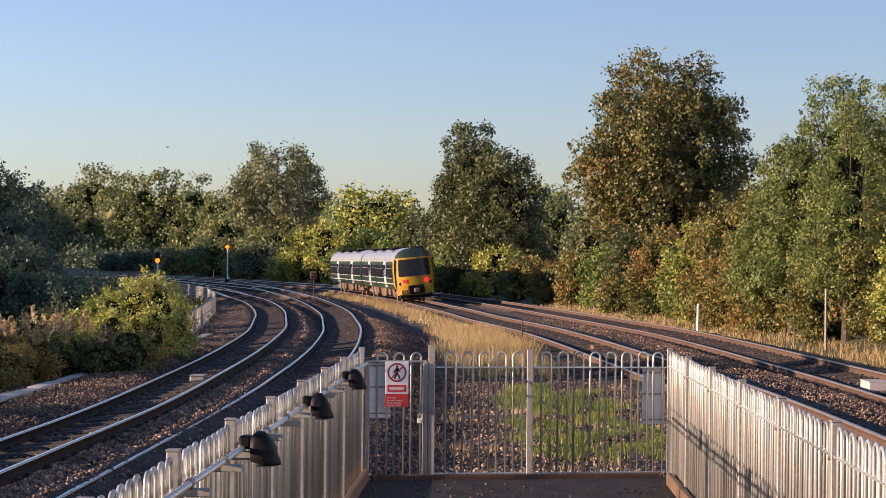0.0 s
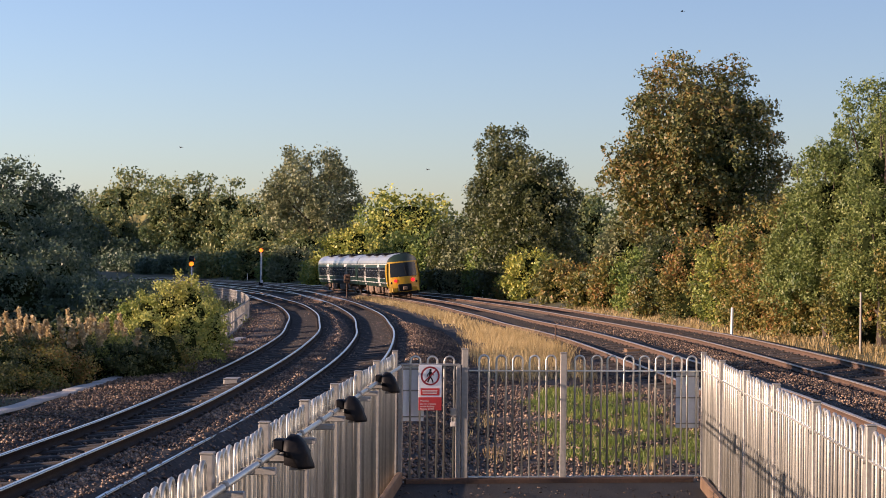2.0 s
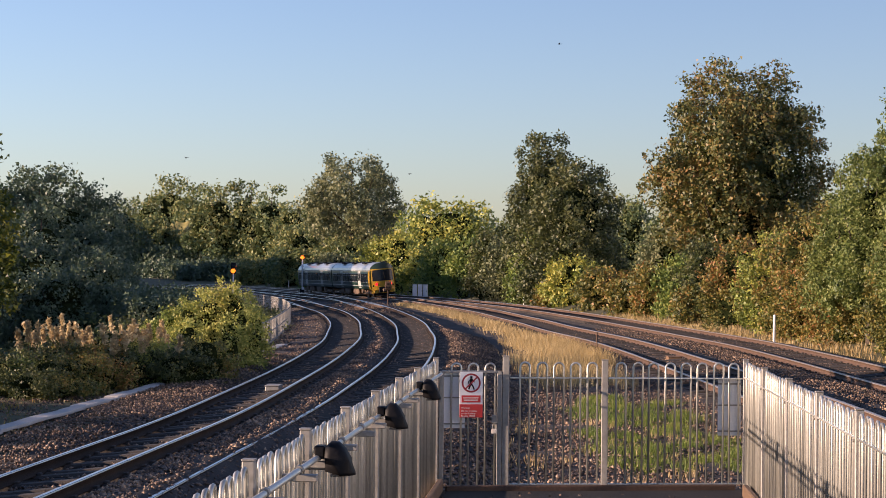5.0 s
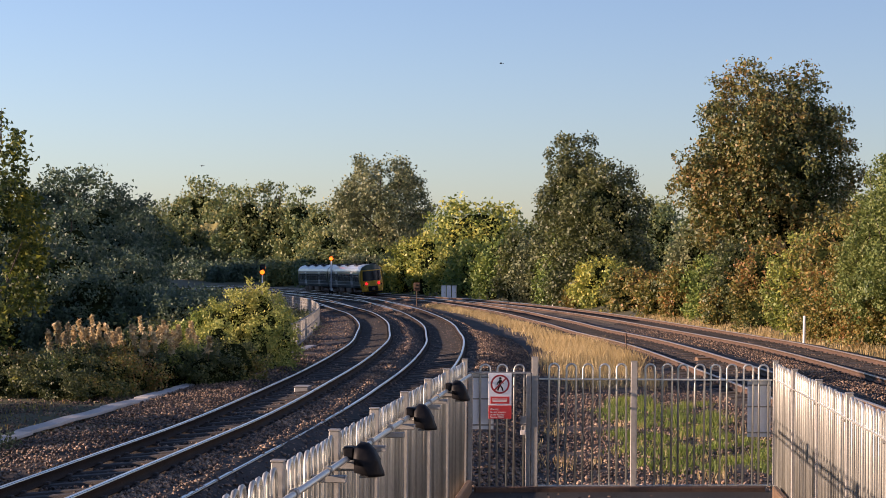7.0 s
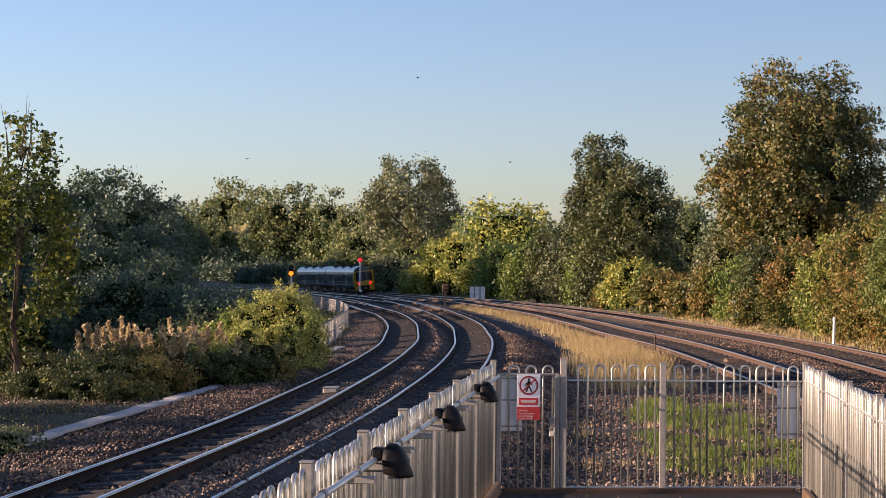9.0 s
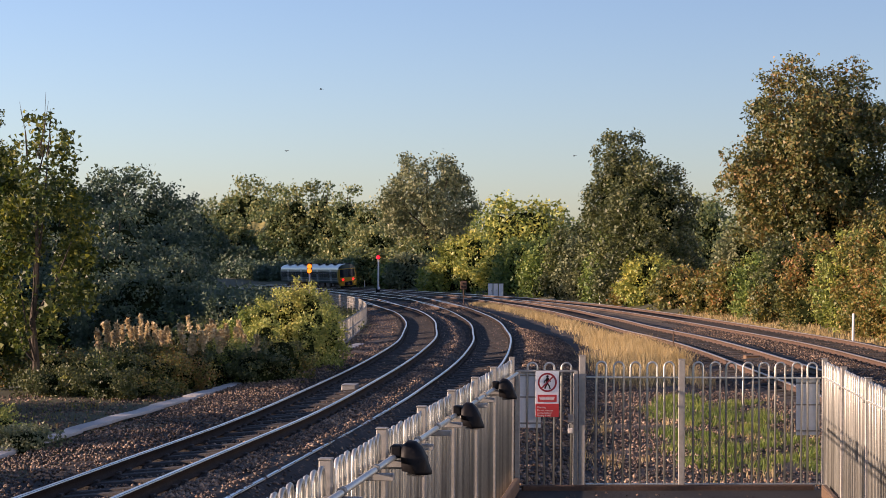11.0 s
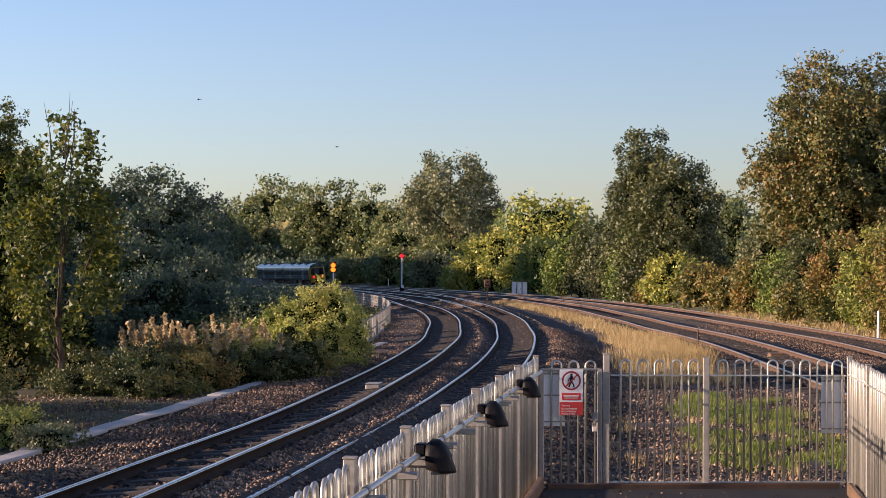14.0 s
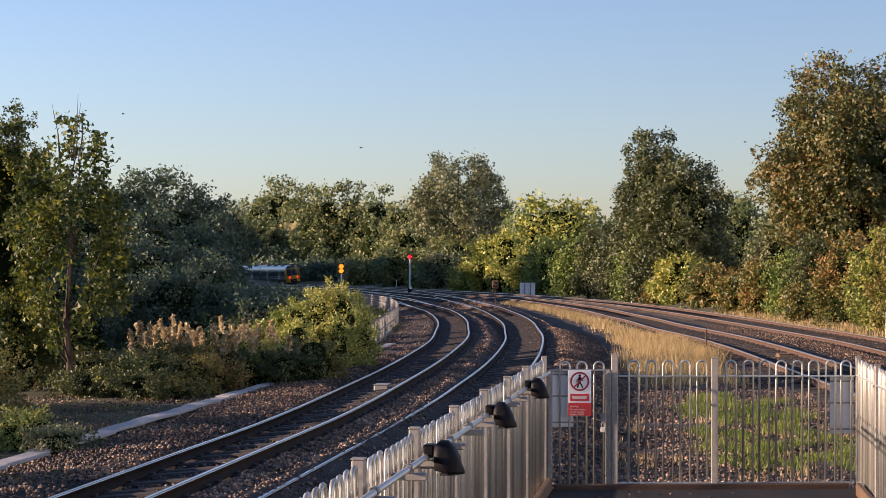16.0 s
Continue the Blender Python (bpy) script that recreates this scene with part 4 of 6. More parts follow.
tree("lineside_bush", L_bank, "sunlit yellow-green bush on the railway bank", -11.3, 51.9, 1.35, 1.2, "bush")
tree("lineside_bush", L_bank, "sunlit yellow-green bush on the railway bank", -10.0, 55.5, 1.7, 1.1, "bush")
tree("bramble_bush", L_dark, "low tangled bramble on the railway bank", -13.8, 47.0, 0.8, 1.8, "bramble")
tree("bramble_bush", L_hedge, "low tangled bramble on the railway bank", -13.3, 47.5, 0.7, 1.8, "bramble")
tree("bramble_bush", L_hedge, "low tangled bramble on the railway bank", -12.7, 48.0, 0.8, 1.8, "bramble")
tree("bramble_bush", L_dark, "low tangled bramble on the railway bank", -11.8, 47.2, 0.7, 1.8, "bramble")
tree("bramble_bush", L_bank, "low tangled bramble on the railway bank", -11.3, 47.8, 0.8, 1.8, "bramble")
tree("bramble_bush", L_dark, "low tangled bramble on the railway bank", -10.4, 47.0, 0.7, 1.8, "bramble")
tree("bramble_bush", L_hedge, "low tangled bramble on the railway bank", -9.9, 47.5, 0.8, 1.8, "bramble")
tree("bramble_bush", L_hedge, "low tangled bramble on the railway bank", -15.5, 45.0, 0.7, 1.8, "bramble")
tree("bramble_bush", L_dark, "low tangled bramble on the railway bank", -14.6, 44.2, 0.6, 1.8, "bramble")
tree("bramble_bush", L_bank, "low tangled bramble on the railway bank", -14.0, 44.8, 0.5, 1.8, "bramble")
tree("bramble_bush", L_dark, "low tangled bramble on the railway bank", -13.1, 44.0, 0.7, 1.8, "bramble")
tree("bramble_bush", L_hedge, "low tangled bramble on the railway bank", -12.6, 44.5, 0.6, 1.8, "bramble")
tree("bramble_bush", L_hedge, "low tangled bramble on the railway bank", -12.1, 45.0, 0.5, 1.8, "bramble")
tree("bramble_bush", L_dark, "low tangled bramble on the railway bank", -14.7, 42.8, 0.3, 1.8, "bramble")
tree("bramble_bush", L_bank, "low tangled bramble on the railway bank", -14.2, 43.2, 0.1, 1.8, "bramble")
tree("bramble_bush", L_dark, "low tangled bramble on the railway bank", -13.2, 42.5, 0.3, 1.8, "bramble")
tree("bramble_bush", L_hedge, "low tangled bramble on the railway bank", -12.6, 43.0, 0.1, 1.8, "bramble")
tree("bramble_bush", L_hedge, "low tangled bramble on the railway bank", -14.2, 50.0, 0.7, 1.8, "bramble")
tree("bramble_bush", L_dark, "low tangled bramble on the railway bank", -13.0, 49.2, 0.9, 1.8, "bramble")
tree("bramble_bush", L_bank, "low tangled bramble on the railway bank", -12.1, 49.8, 0.7, 1.8, "bramble")
tree("bramble_bush", L_dark, "low tangled bramble on the railway bank", -10.9, 49.0, 0.9, 1.8, "bramble")
tree("willow_tree", L_willow, "loose green willow rising out of the hedge", 11.6, 76.0, 7.6, 3.6, "loose")
tree("willow_tree", L_willow, "loose green willow rising out of the hedge", 13.0, 75.0, 9.4, 3.8, "loose")
# unseen trees added at the side, their shadow darkens the valley growth
tree("woodland_tree", L_wood, "unseen tree added low in the valley for shade", -48.0, 22.0, 5.2, 9.5, "dome")
tree("woodland_tree", L_wood, "unseen tree added low in the valley for shade", -51.5, 32.5, 5.7, 9.5, "dome")
tree("woodland_tree", L_wood, "unseen tree added low in the valley for shade", -55.0, 43.0, 5.2, 9.5, "dome")
tree("woodland_tree", L_wood, "unseen tree added low in the valley for shade", -48.0, 53.5, 5.7, 9.5, "dome")
tree("woodland_tree", L_wood, "unseen tree added low in the valley for shade", -51.5, 64.0, 5.2, 9.5, "dome")
tree("woodland_tree", L_wood, "unseen tree added low in the valley for shade", -55.0, 74.5, 5.7, 9.5, "dome")
tree("woodland_tree", L_wood, "unseen tree added low in the valley for shade", -48.0, 85.0, 5.2, 9.5, "dome")
tree("woodland_tree", L_wood, "unseen tree added low in the valley for shade", -51.5, 95.5, 5.7, 9.5, "dome")
tree("woodland_tree", L_wood, "unseen tree added low in the valley for shade", -55.0, 106.0, 5.2, 9.5, "dome")
tree("bramble_bush", L_bank, "low tangled bramble on the railway bank", -11.4, 30, 0.3, 1.4, "bramble")
tree("bramble_bush", L_grey, "low tangled bramble on the railway bank", -10.4, 29, 0.1, 1.1, "bramble")
# undergrowth on the bank below the curve
for name_, (y0_, y1_), (o0, o1), hh, mat_ in (("undergrowth", (66, 210), (-16, -4.0), 0.9, L_dark), ("undergrowth", (62, 130), (-7, -3.6), 0.4, L_dark), ("undergrowth", (30, 66), (-30, -13), 0.8, L_dark), ("undergrowth", (100, 330), (-45, -14), 2.2, L_hill)):
    m_ = 950 if hh > 2 else 420
    yl = RNG.uniform(y0_, y1_, m_)
    xl = ax(LINE_A, yl) + RNG.uniform(o0, o1, m_)
    sl = RNG.uniform(0.5, 1.1, m_) * hh
    v, f = leaf_cloud(np.stack([xl, yl, height(xl, yl) + 0.2 * sl, sl * 1.5, sl * 1.5, sl], 1), 60000 if hh > 2 else 30000, 0.08 + 0.05 * hh)
    tagged(raw(name_, v, f, mat_), "low tangled undergrowth covering the bank", "undergrowth", kind="stuff")
# unseen scrub added along the bank beside and behind the platform to shade the tracks
for i in range(26):
    y_ = -42 + i * 3.2
    tree("lineside_bush", L_hedge, "unseen scrub bush added to shade the tracks", -17.5 + 1.2 * math.sin(i * 2.3), max(y_, -42) + 0.01, 1.7 + 0.7 * math.sin(i * 1.7), 4.2, "bush")


# ---------- platform end ----------
def deck(y):
    """Height of the platform, easing down towards the gate."""
    return 0.915 + 0.0055 * (15.2 - y)


PL, PR = -1.14, 1.505
GATE_L, GATE_R = Vector((PL, 15.0, 0)), Vector((PR, 15.5, 0))
bm = bmesh.new()
ys = np.linspace(-14, 15.0, 30)
for a, b in zip(ys[:-1], ys[1:]):
    q = []
    for yy_, x_ in ((a, PL - 0.12), (a, PR + 0.12), (b, PR + 0.12), (b, PL - 0.12)):
        e = 0.5 * (x_ - PL) / (PR - PL) if yy_ > 14.9 else 0
        q.append(bm.verts.new((x_, yy_ + e, deck(yy_))))
    bm.faces.new(q)
bmesh.ops.remove_doubles(bm, verts=bm.verts, dist=0.001)
r = bmesh.ops.extrude_face_region(bm, geom=bm.faces[:])
bmesh.ops.translate(bm, vec=(0, 0, -1.6), verts=[v for v in r["geom"] if isinstance(v, bmesh.types.BMVert)])
bmesh.ops.recalc_face_normals(bm, faces=bm.faces)
platform = link("platform", bm, M_tarmac)
tagged(platform, "dark tarmac platform end between two fences", "platform", kind="structure")


scatter_stones("platform_grit", 900, (lambda y: y * 0 + PL + 0.08, lambda y: y * 0 + PR - 0.08), (9, 14.9), lambda x, y: deck(y) + 0.004, 0.003, 0.009, "pale grit and dead leaves scattered on tarmac")


def edging(x, y0, y1, name="timber_edging"):
    bm = bmesh.new()
    d = Vector((0, y1 - y0, deck(y1) - deck(y0)))
    box(bm, (x, (y0 + y1) / 2, deck((y0 + y1) / 2) + 0.045), (0.05, d.length, 0.11), Matrix.Rotation(math.atan2(d.z, d.y), 4, "X"), 0.01)
    return tagged(link(name, bm, M_wood), "worn timber kick board along the platform fence", "kick board", "kick boards")


bm = bmesh.new()
box(bm, ((PL + PR) / 2, 15.17, deck(15.2) + 0.012), (2.5, 0.05, 0.07), Matrix.Rotation(math.atan2(0.5, PR - PL), 4, "Z"), 0.01)
tagged(link("timber_edging", bm, M_rust), "dark timber kick board under the end fence", "kick board", "kick boards")
for n in range(5):
    edging(PL + 0.05, -2 + n * 3.4, 1.36 + n * 3.4)
    edging(PR - 0.05, -2 + n * 3.4, 1.36 + n * 3.4)


def hoop(bm, p, d, w, z0, z1, r=0.0092, seg=7):
    """One bow-top hoop: two uprights joined by a half round."""
    h = w / 2
    pts = [p - d * h + Vector((0, 0, z0)), p - d * h + Vector((0, 0, z1 - h))]
    for i in range(1, seg):
        a = math.pi * i / seg
        pts.append(p - d * h * math.cos(a) + Vector((0, 0, z1 - h + h * math.sin(a))))
    pts += [p + d * h + Vector((0, 0, z1 - h)), p + d * h + Vector((0, 0, z0))]
    tube(bm, pts, r, 6)


def hoop_mesh(w, z0, z1, d, mat):
    bm = bmesh.new()
    hoop(bm, Vector((0, 0, 0)), d, w, z0, z1)
    me = bpy.data.meshes.new("hoop")
    bm.to_mesh(me)
    bm.free()
    me.materials.append(mat)
    me.polygons.foreach_set("use_smooth", [True] * len(me.polygons))
    return me


def panel(parent, a, b, nh, za, zb, top, mat, wide=0.083, rail=0.13, low=0.045, start=0.0):
    """A fence panel from a to b: two rails and nh hoops, each hoop an object of its own."""
    o = Vector((a.x, a.y, za)) - parent.location
    d = Vector((b.x - a.x, b.y - a.y, 0))
    length = d.length
    d.normalize()
    slope = (zb - za) / length
    for z, nm in ((low, "bottom_rail"), (top - rail, "top_rail")):
        bm = bmesh.new()
        e = d * length + Vector((0, 0, zb - za))
        c = e / 2 + Vector((0, 0, z))
        box(bm, c, (0.035, e.length, 0.012), Vector((0, 1, 0)).rotation_difference(e.normalized()).to_matrix().to_4x4(), 0.002)
        rails = part(nm, bm, mat, parent)
        rails.location = o
    me = hoop_mesh(wide, low, top, d, mat)
    pitch = (length - start) / nh
    for i in range(nh):
        s = start + pitch * (i + 0.5)
        ob = new("hoop", me)
        ob.parent = rails
        ob.location = d * s + Vector((0, 0, slope * s + random.uniform(-0.002, 0.002)))
        ob.rotation_euler = (random.uniform(-0.004, 0.004), random.uniform(-0.006, 0.006), 0)
    return rails


def fence_post(parent, p, z, h, s=0.046, mat=None):
    bm = bmesh.new()
    box(bm, (0, 0, h / 2 - 0.1), (s, s, h + 0.2), bev=0.004)
    root = part("post", bm, mat or M_galvdull, parent)
    root.location = Vector((p[0], p[1], z)) - parent.location
    bm = bmesh.new()
    box(bm, (0, 0, h + 0.004), (s + 0.004, s + 0.004, 0.008), bev=0.002)
    part("cap", bm, mat or M_galvdull, root)
    for zz in (0.12, h - 0.16):
        bm = bmesh.new()
        k = 1 if p[0] < 0 else -1
        rod(bm, (s / 2 * k, 0, zz), ((s / 2 + 0.012) * k, 0, zz), 0.009, 6)
        part("bolt", bm, M_galvdull, root)
    return root


TOP = 1.10
LEFT_POSTS = [15.0 - 0.0, 13.2, 11.78, 10.36, 8.98, 7.62, 6.27, 4.9, 3.5]
RIGHT_POSTS = [15.5, 14.0, 12.45, 10.94, 9.43, 7.93, 6.42, 4.9, 3.4]
for X, posts, label in ((PL, LEFT_POSTS, "bow-top galvanised steel fence along the platform, carrying lamps"), (PR, RIGHT_POSTS, "sunlit bow-top galvanised steel fence along the platform")):
    fence = empty("platform_fence", Matrix.Translation((X, 9, deck(9))), label, "fence", "platform fences")
    for y_ in posts:
        fence_post(fence, (X, y_), deck(y_), TOP + 0.01)
    for far_, near_ in zip(posts[:-1], posts[1:]):
        panel(fence, Vector((X, far_ - 0.03, 0)), Vector((X, near_ + 0.03, 0)), 10 if far_ - near_ < 1.6 else 12, deck(far_), deck(near_), TOP - 0.01, M_galv)

gd = (GATE_R - GATE_L).normalized()
along = lambda s: GATE_L + gd * s
GZ0 = deck(15.2)
fence = empty("platform_fence", Matrix.Translation((*along(1.5)[:2], GZ0)), "bow-top galvanised steel fence across the platform end", "fence", "platform fences")
fence_post(fence, along(0.6), GZ0, TOP + 0.03, 0.055)
fence_post(fence, along(1.455), GZ0, TOP, 0.055)
panel(fence, along(0.635), along(1.425), 5, GZ0, GZ0, TOP - 0.02, M_galv, start=0.05)
panel(fence, along(1.485), along(2.66), 8, GZ0, GZ0, TOP - 0.02, M_galv, start=0.04)

# gate leaf
gate = empty("gate", Matrix.Translation((GATE_L.x, GATE_L.y, GZ0 - 0.03)), "closed bow-top steel gate with a padlock", "gate")
for s_ in (0.05, 0.545):
    bm = bmesh.new()
    c = gd * s_
    box(bm, (c.x, c.y, 0.52), (0.04, 0.04, 1.03), bev=0.004)
    part("stile", bm, M_galvdull, gate)
for z_ in (0.03, 1.03):
    bm = bmesh.new()
    c = gd * 0.3
    box(bm, (c.x, c.y, z_), (0.5, 0.035, 0.02), Matrix.Rotation(math.atan2(gd.y, gd.x), 4, "Z"), 0.003)
    part("gate_rail", bm, M_galvdull, gate)
GH = hoop_mesh(0.083, 0.03, 1.10, gd, M_galv)
for i in range(3):
    ob = new("hoop", GH)
    ob.parent = gate
    ob.location = gd * (0.175 + 0.145 * i)
bm = bmesh.new()
c = gd * 0.505
box(bm, (c.x, c.y - 0.03, 0.63), (0.05, 0.03, 0.07), bev=0.006)
part("lock_plate", bm, M_galvdull, gate)
lock = empty("padlock", Matrix.Translation((GATE_L.x + c.x, GATE_L.y + c.y - 0.055, GZ0 + 0.50)), "small brass padlock hanging on the gate", "padlock")
bm = bmesh.new()
box(bm, (0, 0, 0), (0.045, 0.022, 0.045), bev=0.006)
part("lock_body", bm, M_conc, lock)
bm = bmesh.new()
hoop(bm, Vector((0, 0, 0)), Vector((1, 0, 0)), 0.03, 0.02, 0.062, 0.004)
part("shackle", bm, M_galvdull, lock)

# blank plates behind the bars
turn = Matrix.Rotation(math.atan2(gd.y, gd.x), 4, "Z")


def plate(name, s, z, w_, h_, back, label):
    p = along(s)
    root = empty(name, Matrix.Translation((p.x, p.y - back, z)) @ turn, label, "sign plate")
    bm = bmesh.new()
    box(bm, (0, 0, 0), (w_, 0.004, h_), bev=0.0015)
    part("sheet", bm, M_white, root)
    for zz in (h_ * 0.42, -h_ * 0.42, 0.02):
        bm = bmesh.new()
        box(bm, (0, -0.008, zz), (w_ * 1.02, 0.006, 0.012), bev=0.001)
        part("strap", bm, M_galvdull, root)
    for sx in (-1, 1):
        for zz in (h_ * 0.42, -h_ * 0.42):
            bm = bmesh.new()
            rod(bm, (sx * w_ * 0.35, -0.01, zz), (sx * w_ * 0.35, -0.018, zz), 0.006, 6)
            part("bolt", bm, M_galvdull, root)
    return root


plate("back_plate", 0.145, GZ0 + 0.76, 0.205, 0.48, -0.024, "blank white back of a sign fixed to the gate")
plate("back_plate", 2.55, GZ0 + 0.70, 0.205, 0.485, -0.024, "blank white back of a sign fixed to the fence corner")

# the prohibition sign
p = along(0.305)
SIGN_W, SIGN_H = 0.196, 0.385
sign = empty("warning_sign", Matrix.Translation((p.x, p.y - 0.055, GZ0 + 0.81)) @ turn, "white and red no-trespass sign with a walking figure symbol", "sign")
bm = bmesh.new()
box(bm, (0, 0, 0), (SIGN_W, 0.004, SIGN_H), bev=0.001)
part("sign_board", bm, M_white, sign)
bm = bmesh.new()
box(bm, (0, -0.004, -SIGN_H * 0.355), (SIGN_W, 0.003, SIGN_H * 0.29))
part("red_field", bm, M_red, sign)
bm = bmesh.new()
box(bm, (0, -0.004, -SIGN_H * 0.093), (SIGN_W * 0.82, 0.003, SIGN_H * 0.155))
part("red_strip", bm, M_red, sign)
bm = bmesh.new()
ring = []
for k_ in range(40):
    a = math.tau * k_ / 40
    ring.append([bm.verts.new((rr * math.cos(a), -0.0045, SIGN_H * 0.255 + rr * math.sin(a))) for rr in (0.081, 0.066)])
for k_ in range(40):
    a, b = ring[k_], ring[(k_ + 1) % 40]
    bm.faces.new((a[0], b[0], b[1], a[1]))
box(bm, (0, -0.0065, SIGN_H * 0.255), (0.012, 0.002, 0.14), Matrix.Rotation(radians(45), 4, "Y"))
part("prohibition_ring", bm, M_ring, sign)
bm = bmesh.new()
zc = SIGN_H * 0.255
g = bmesh.ops.create_circle(bm, cap_ends=True, segments=12, radius=0.0105)
bmesh.ops.transform(bm, matrix=Matrix.Translation((0.001, -0.0055, zc + 0.05)) @ Matrix.Rotation(radians(90), 4, "X"), verts=g["verts"])
for (x0, z0_), (x1, z1_), t_ in (((0.002, 0.036), (-0.003, -0.008), 0.024), ((-0.003, -0.008), (-0.02, -0.05), 0.013), ((0, -0.008), (0.016, -0.03), 0.012), ((0.016, -0.03), (0.024, -0.053), 0.011),
                                ((0.006, 0.032), (0.026, 0.008), 0.009), ((-0.002, 0.032), (-0.022, 0.012), 0.009), ((-0.022, 0.012), (-0.026, -0.004), 0.008)):
    l_ = math.hypot(x1 - x0, z1_ - z0_)
    box(bm, ((x0 + x1) / 2, -0.0055, zc + (z0_ + z1_) / 2), (t_, 0.001, l_ + 0.006), Matrix.Rotation(math.atan2(x1 - x0, z1_ - z0_), 4, "Y"))
part("figure_symbol", bm, M_black, sign, "black walking figure symbol")
for zz, ln in ((-0.072, 0.9), (-0.088, 0.86), (-0.104, 0.82)):
    bm = bmesh.new()
    box(bm, (-0.003, -0.0065, zz * 0.66 + 0.021), (SIGN_W * 0.74 * ln, 0.001, 0.0055))
    part("text_bar", bm, M_ink, sign)
for i, words in enumerate(("Warning", "Do not trespass", "on the Railway", "Penalty £1000")):
    cu = bpy.data.curves.new("text_line", "FONT")
    cu.body, cu.size, cu.extrude = words, 0.0205, 0.0004
    cu.materials.append(M_ink)
    line_ = new("text_line", cu)
    line_.parent = sign
    line_.matrix_local = Matrix.Translation((-SIGN_W * 0.43, -0.0066, -SIGN_H * 0.255 - 0.02 - i * 0.0215 - (0.004 if i else 0))) @ Matrix.Rotation(radians(90), 4, "X")

# lighting conduit and lamps on the fence
conduit = empty("lighting_conduit", Matrix.Translation((PL + 0.075, 9.0, deck(9) + 1.01)), "grey steel lighting conduit along the fence on brackets", "conduit")
bm = bmesh.new()
rod(bm, (0, -7, 0.0055 * 7), (0, 5.6, -0.0055 * 5.6 - 0.01), 0.013, 10)
part("pipe", bm, M_galv, conduit, smooth=True)
for i in range(14):
    y_ = -4.9 + i * 0.69 + 0.1 * math.sin(i * 2.1)
    bm = bmesh.new()
    box(bm, (0.005, y_, -0.032 - 0.0055 * y_), (0.14, 0.04, 0.028), bev=0.003)
    part("bracket", bm, M_galvdull, conduit)
    bm = bmesh.new()
    tube(bm, [(0, y_ - 0.02, 0.0 - 0.0055 * y_), (0, y_, -0.0055 * y_), (0, y_ + 0.02, -0.0055 * y_)], 0.018, 8)
    part("clip", bm, M_galvdull, conduit)


def fence_lamp(y_):
    """A black scoop-shaped lamp on a bracket beside the conduit."""
    q_ = 0.78
    root = empty("fence_lamp", Matrix.Translation((PL + 0.15, y_, deck(y_) + 1.0)), "black scoop-shaped plastic lamp fixed to the fence conduit", "lamp", "fence lamps")
    bm = bmesh.new()
    rows = []
    for t in np.linspace(-1, 1, 11):
        k = math.sqrt(max(0.04, 1 - abs(t) ** 2.6))
        prof = [(-0.045, -0.06), (-0.05, 0.075 * k), (-0.02, 0.1 * k), (0.02, 0.095 * k), (0.055, 0.06 * k), (0.08, 0.0), (0.098 * k + 0.01, -0.065), (0.1 * k + 0.01, -0.082), (0.03, -0.078)]
        rows.append([bm.verts.new((x * q_, 0.085 * q_ * t, z * q_)) for x, z in prof])
    for p, q in zip(rows[:-1], rows[1:]):
        for i in range(len(p)):
            bm.faces.new((p[i], p[(i + 1) % len(p)], q[(i + 1) % len(p)], q[i]))
    bm.faces.new(rows[0])
    bm.faces.new(rows[-1][::-1])
    bmesh.ops.recalc_face_normals(bm, faces=bm.faces)
    part("hood", bm, M_black, root, smooth=True)
    bm = bmesh.new()
    box(bm, (0.02, 0, -0.066), (0.075, 0.09, 0.01), bev=0.003)
    part("lens", bm, M_galvdull, root, "pale plastic lens")
    bm = bmesh.new()
    box(bm, (-0.065, 0, 0.03), (0.05, 0.08, 0.055), bev=0.008)
    part("junction_box", bm, M_black, root)
    bm = bmesh.new()
    box(bm, (-0.075, 0.0, -0.03), (0.11, 0.05, 0.03), bev=0.004)
    part("arm", bm, M_galvdull, root)
    return root


for y_ in (7.48, 9.9, 12.4):
    fence_lamp(y_)


# ---------- lineside equipment ----------
def at_ground(x, y):
    return float(height(np.array([x]), np.array([y]))[0])


def post(name, x, y, z0, h, r, mat, label, category, lean=0.0):
    root = empty(name, Matrix.Translation((x, y, z0)) @ Matrix.Rotation(lean, 4, "Y"), label, category)
    bm = bmesh.new()
    rod(bm, (0, 0, -0.2), (0, 0, h), r, 10)
    part("shaft", bm, mat, root)
    bm = bmesh.new()
    rod(bm, (0, 0, h), (0, 0, h + r * 0.8), r * 1.05, 10, r * 0.4)
    part("cap", bm, mat, root)
    return root


post("marker_post", 8.85, 78.7, at_ground(8.85, 78.7), 1.45, 0.06, M_white, "white painted marker post in the grass", "post", 0.01)
post("marker_post", 11.8, 64.2, at_ground(11.8, 64.2), 2.2, 0.045, M_galvdull, "weathered grey steel post before the hedge", "post")
post("marker_post", -4.5, 167, at_ground(-4.5, 167), 1.5, 0.06, M_white, "short white marker post beside the track", "post")
post("marker_post", 0.95, 66.5, -0.4, 1.0, 0.025, M_rust, "thin dark rusty stake in the golden grass", "stake")
post("marker_post", -46.5, 290, -0.3, 1.5, 0.07, M_white, "small pale marker post at the junction", "post")


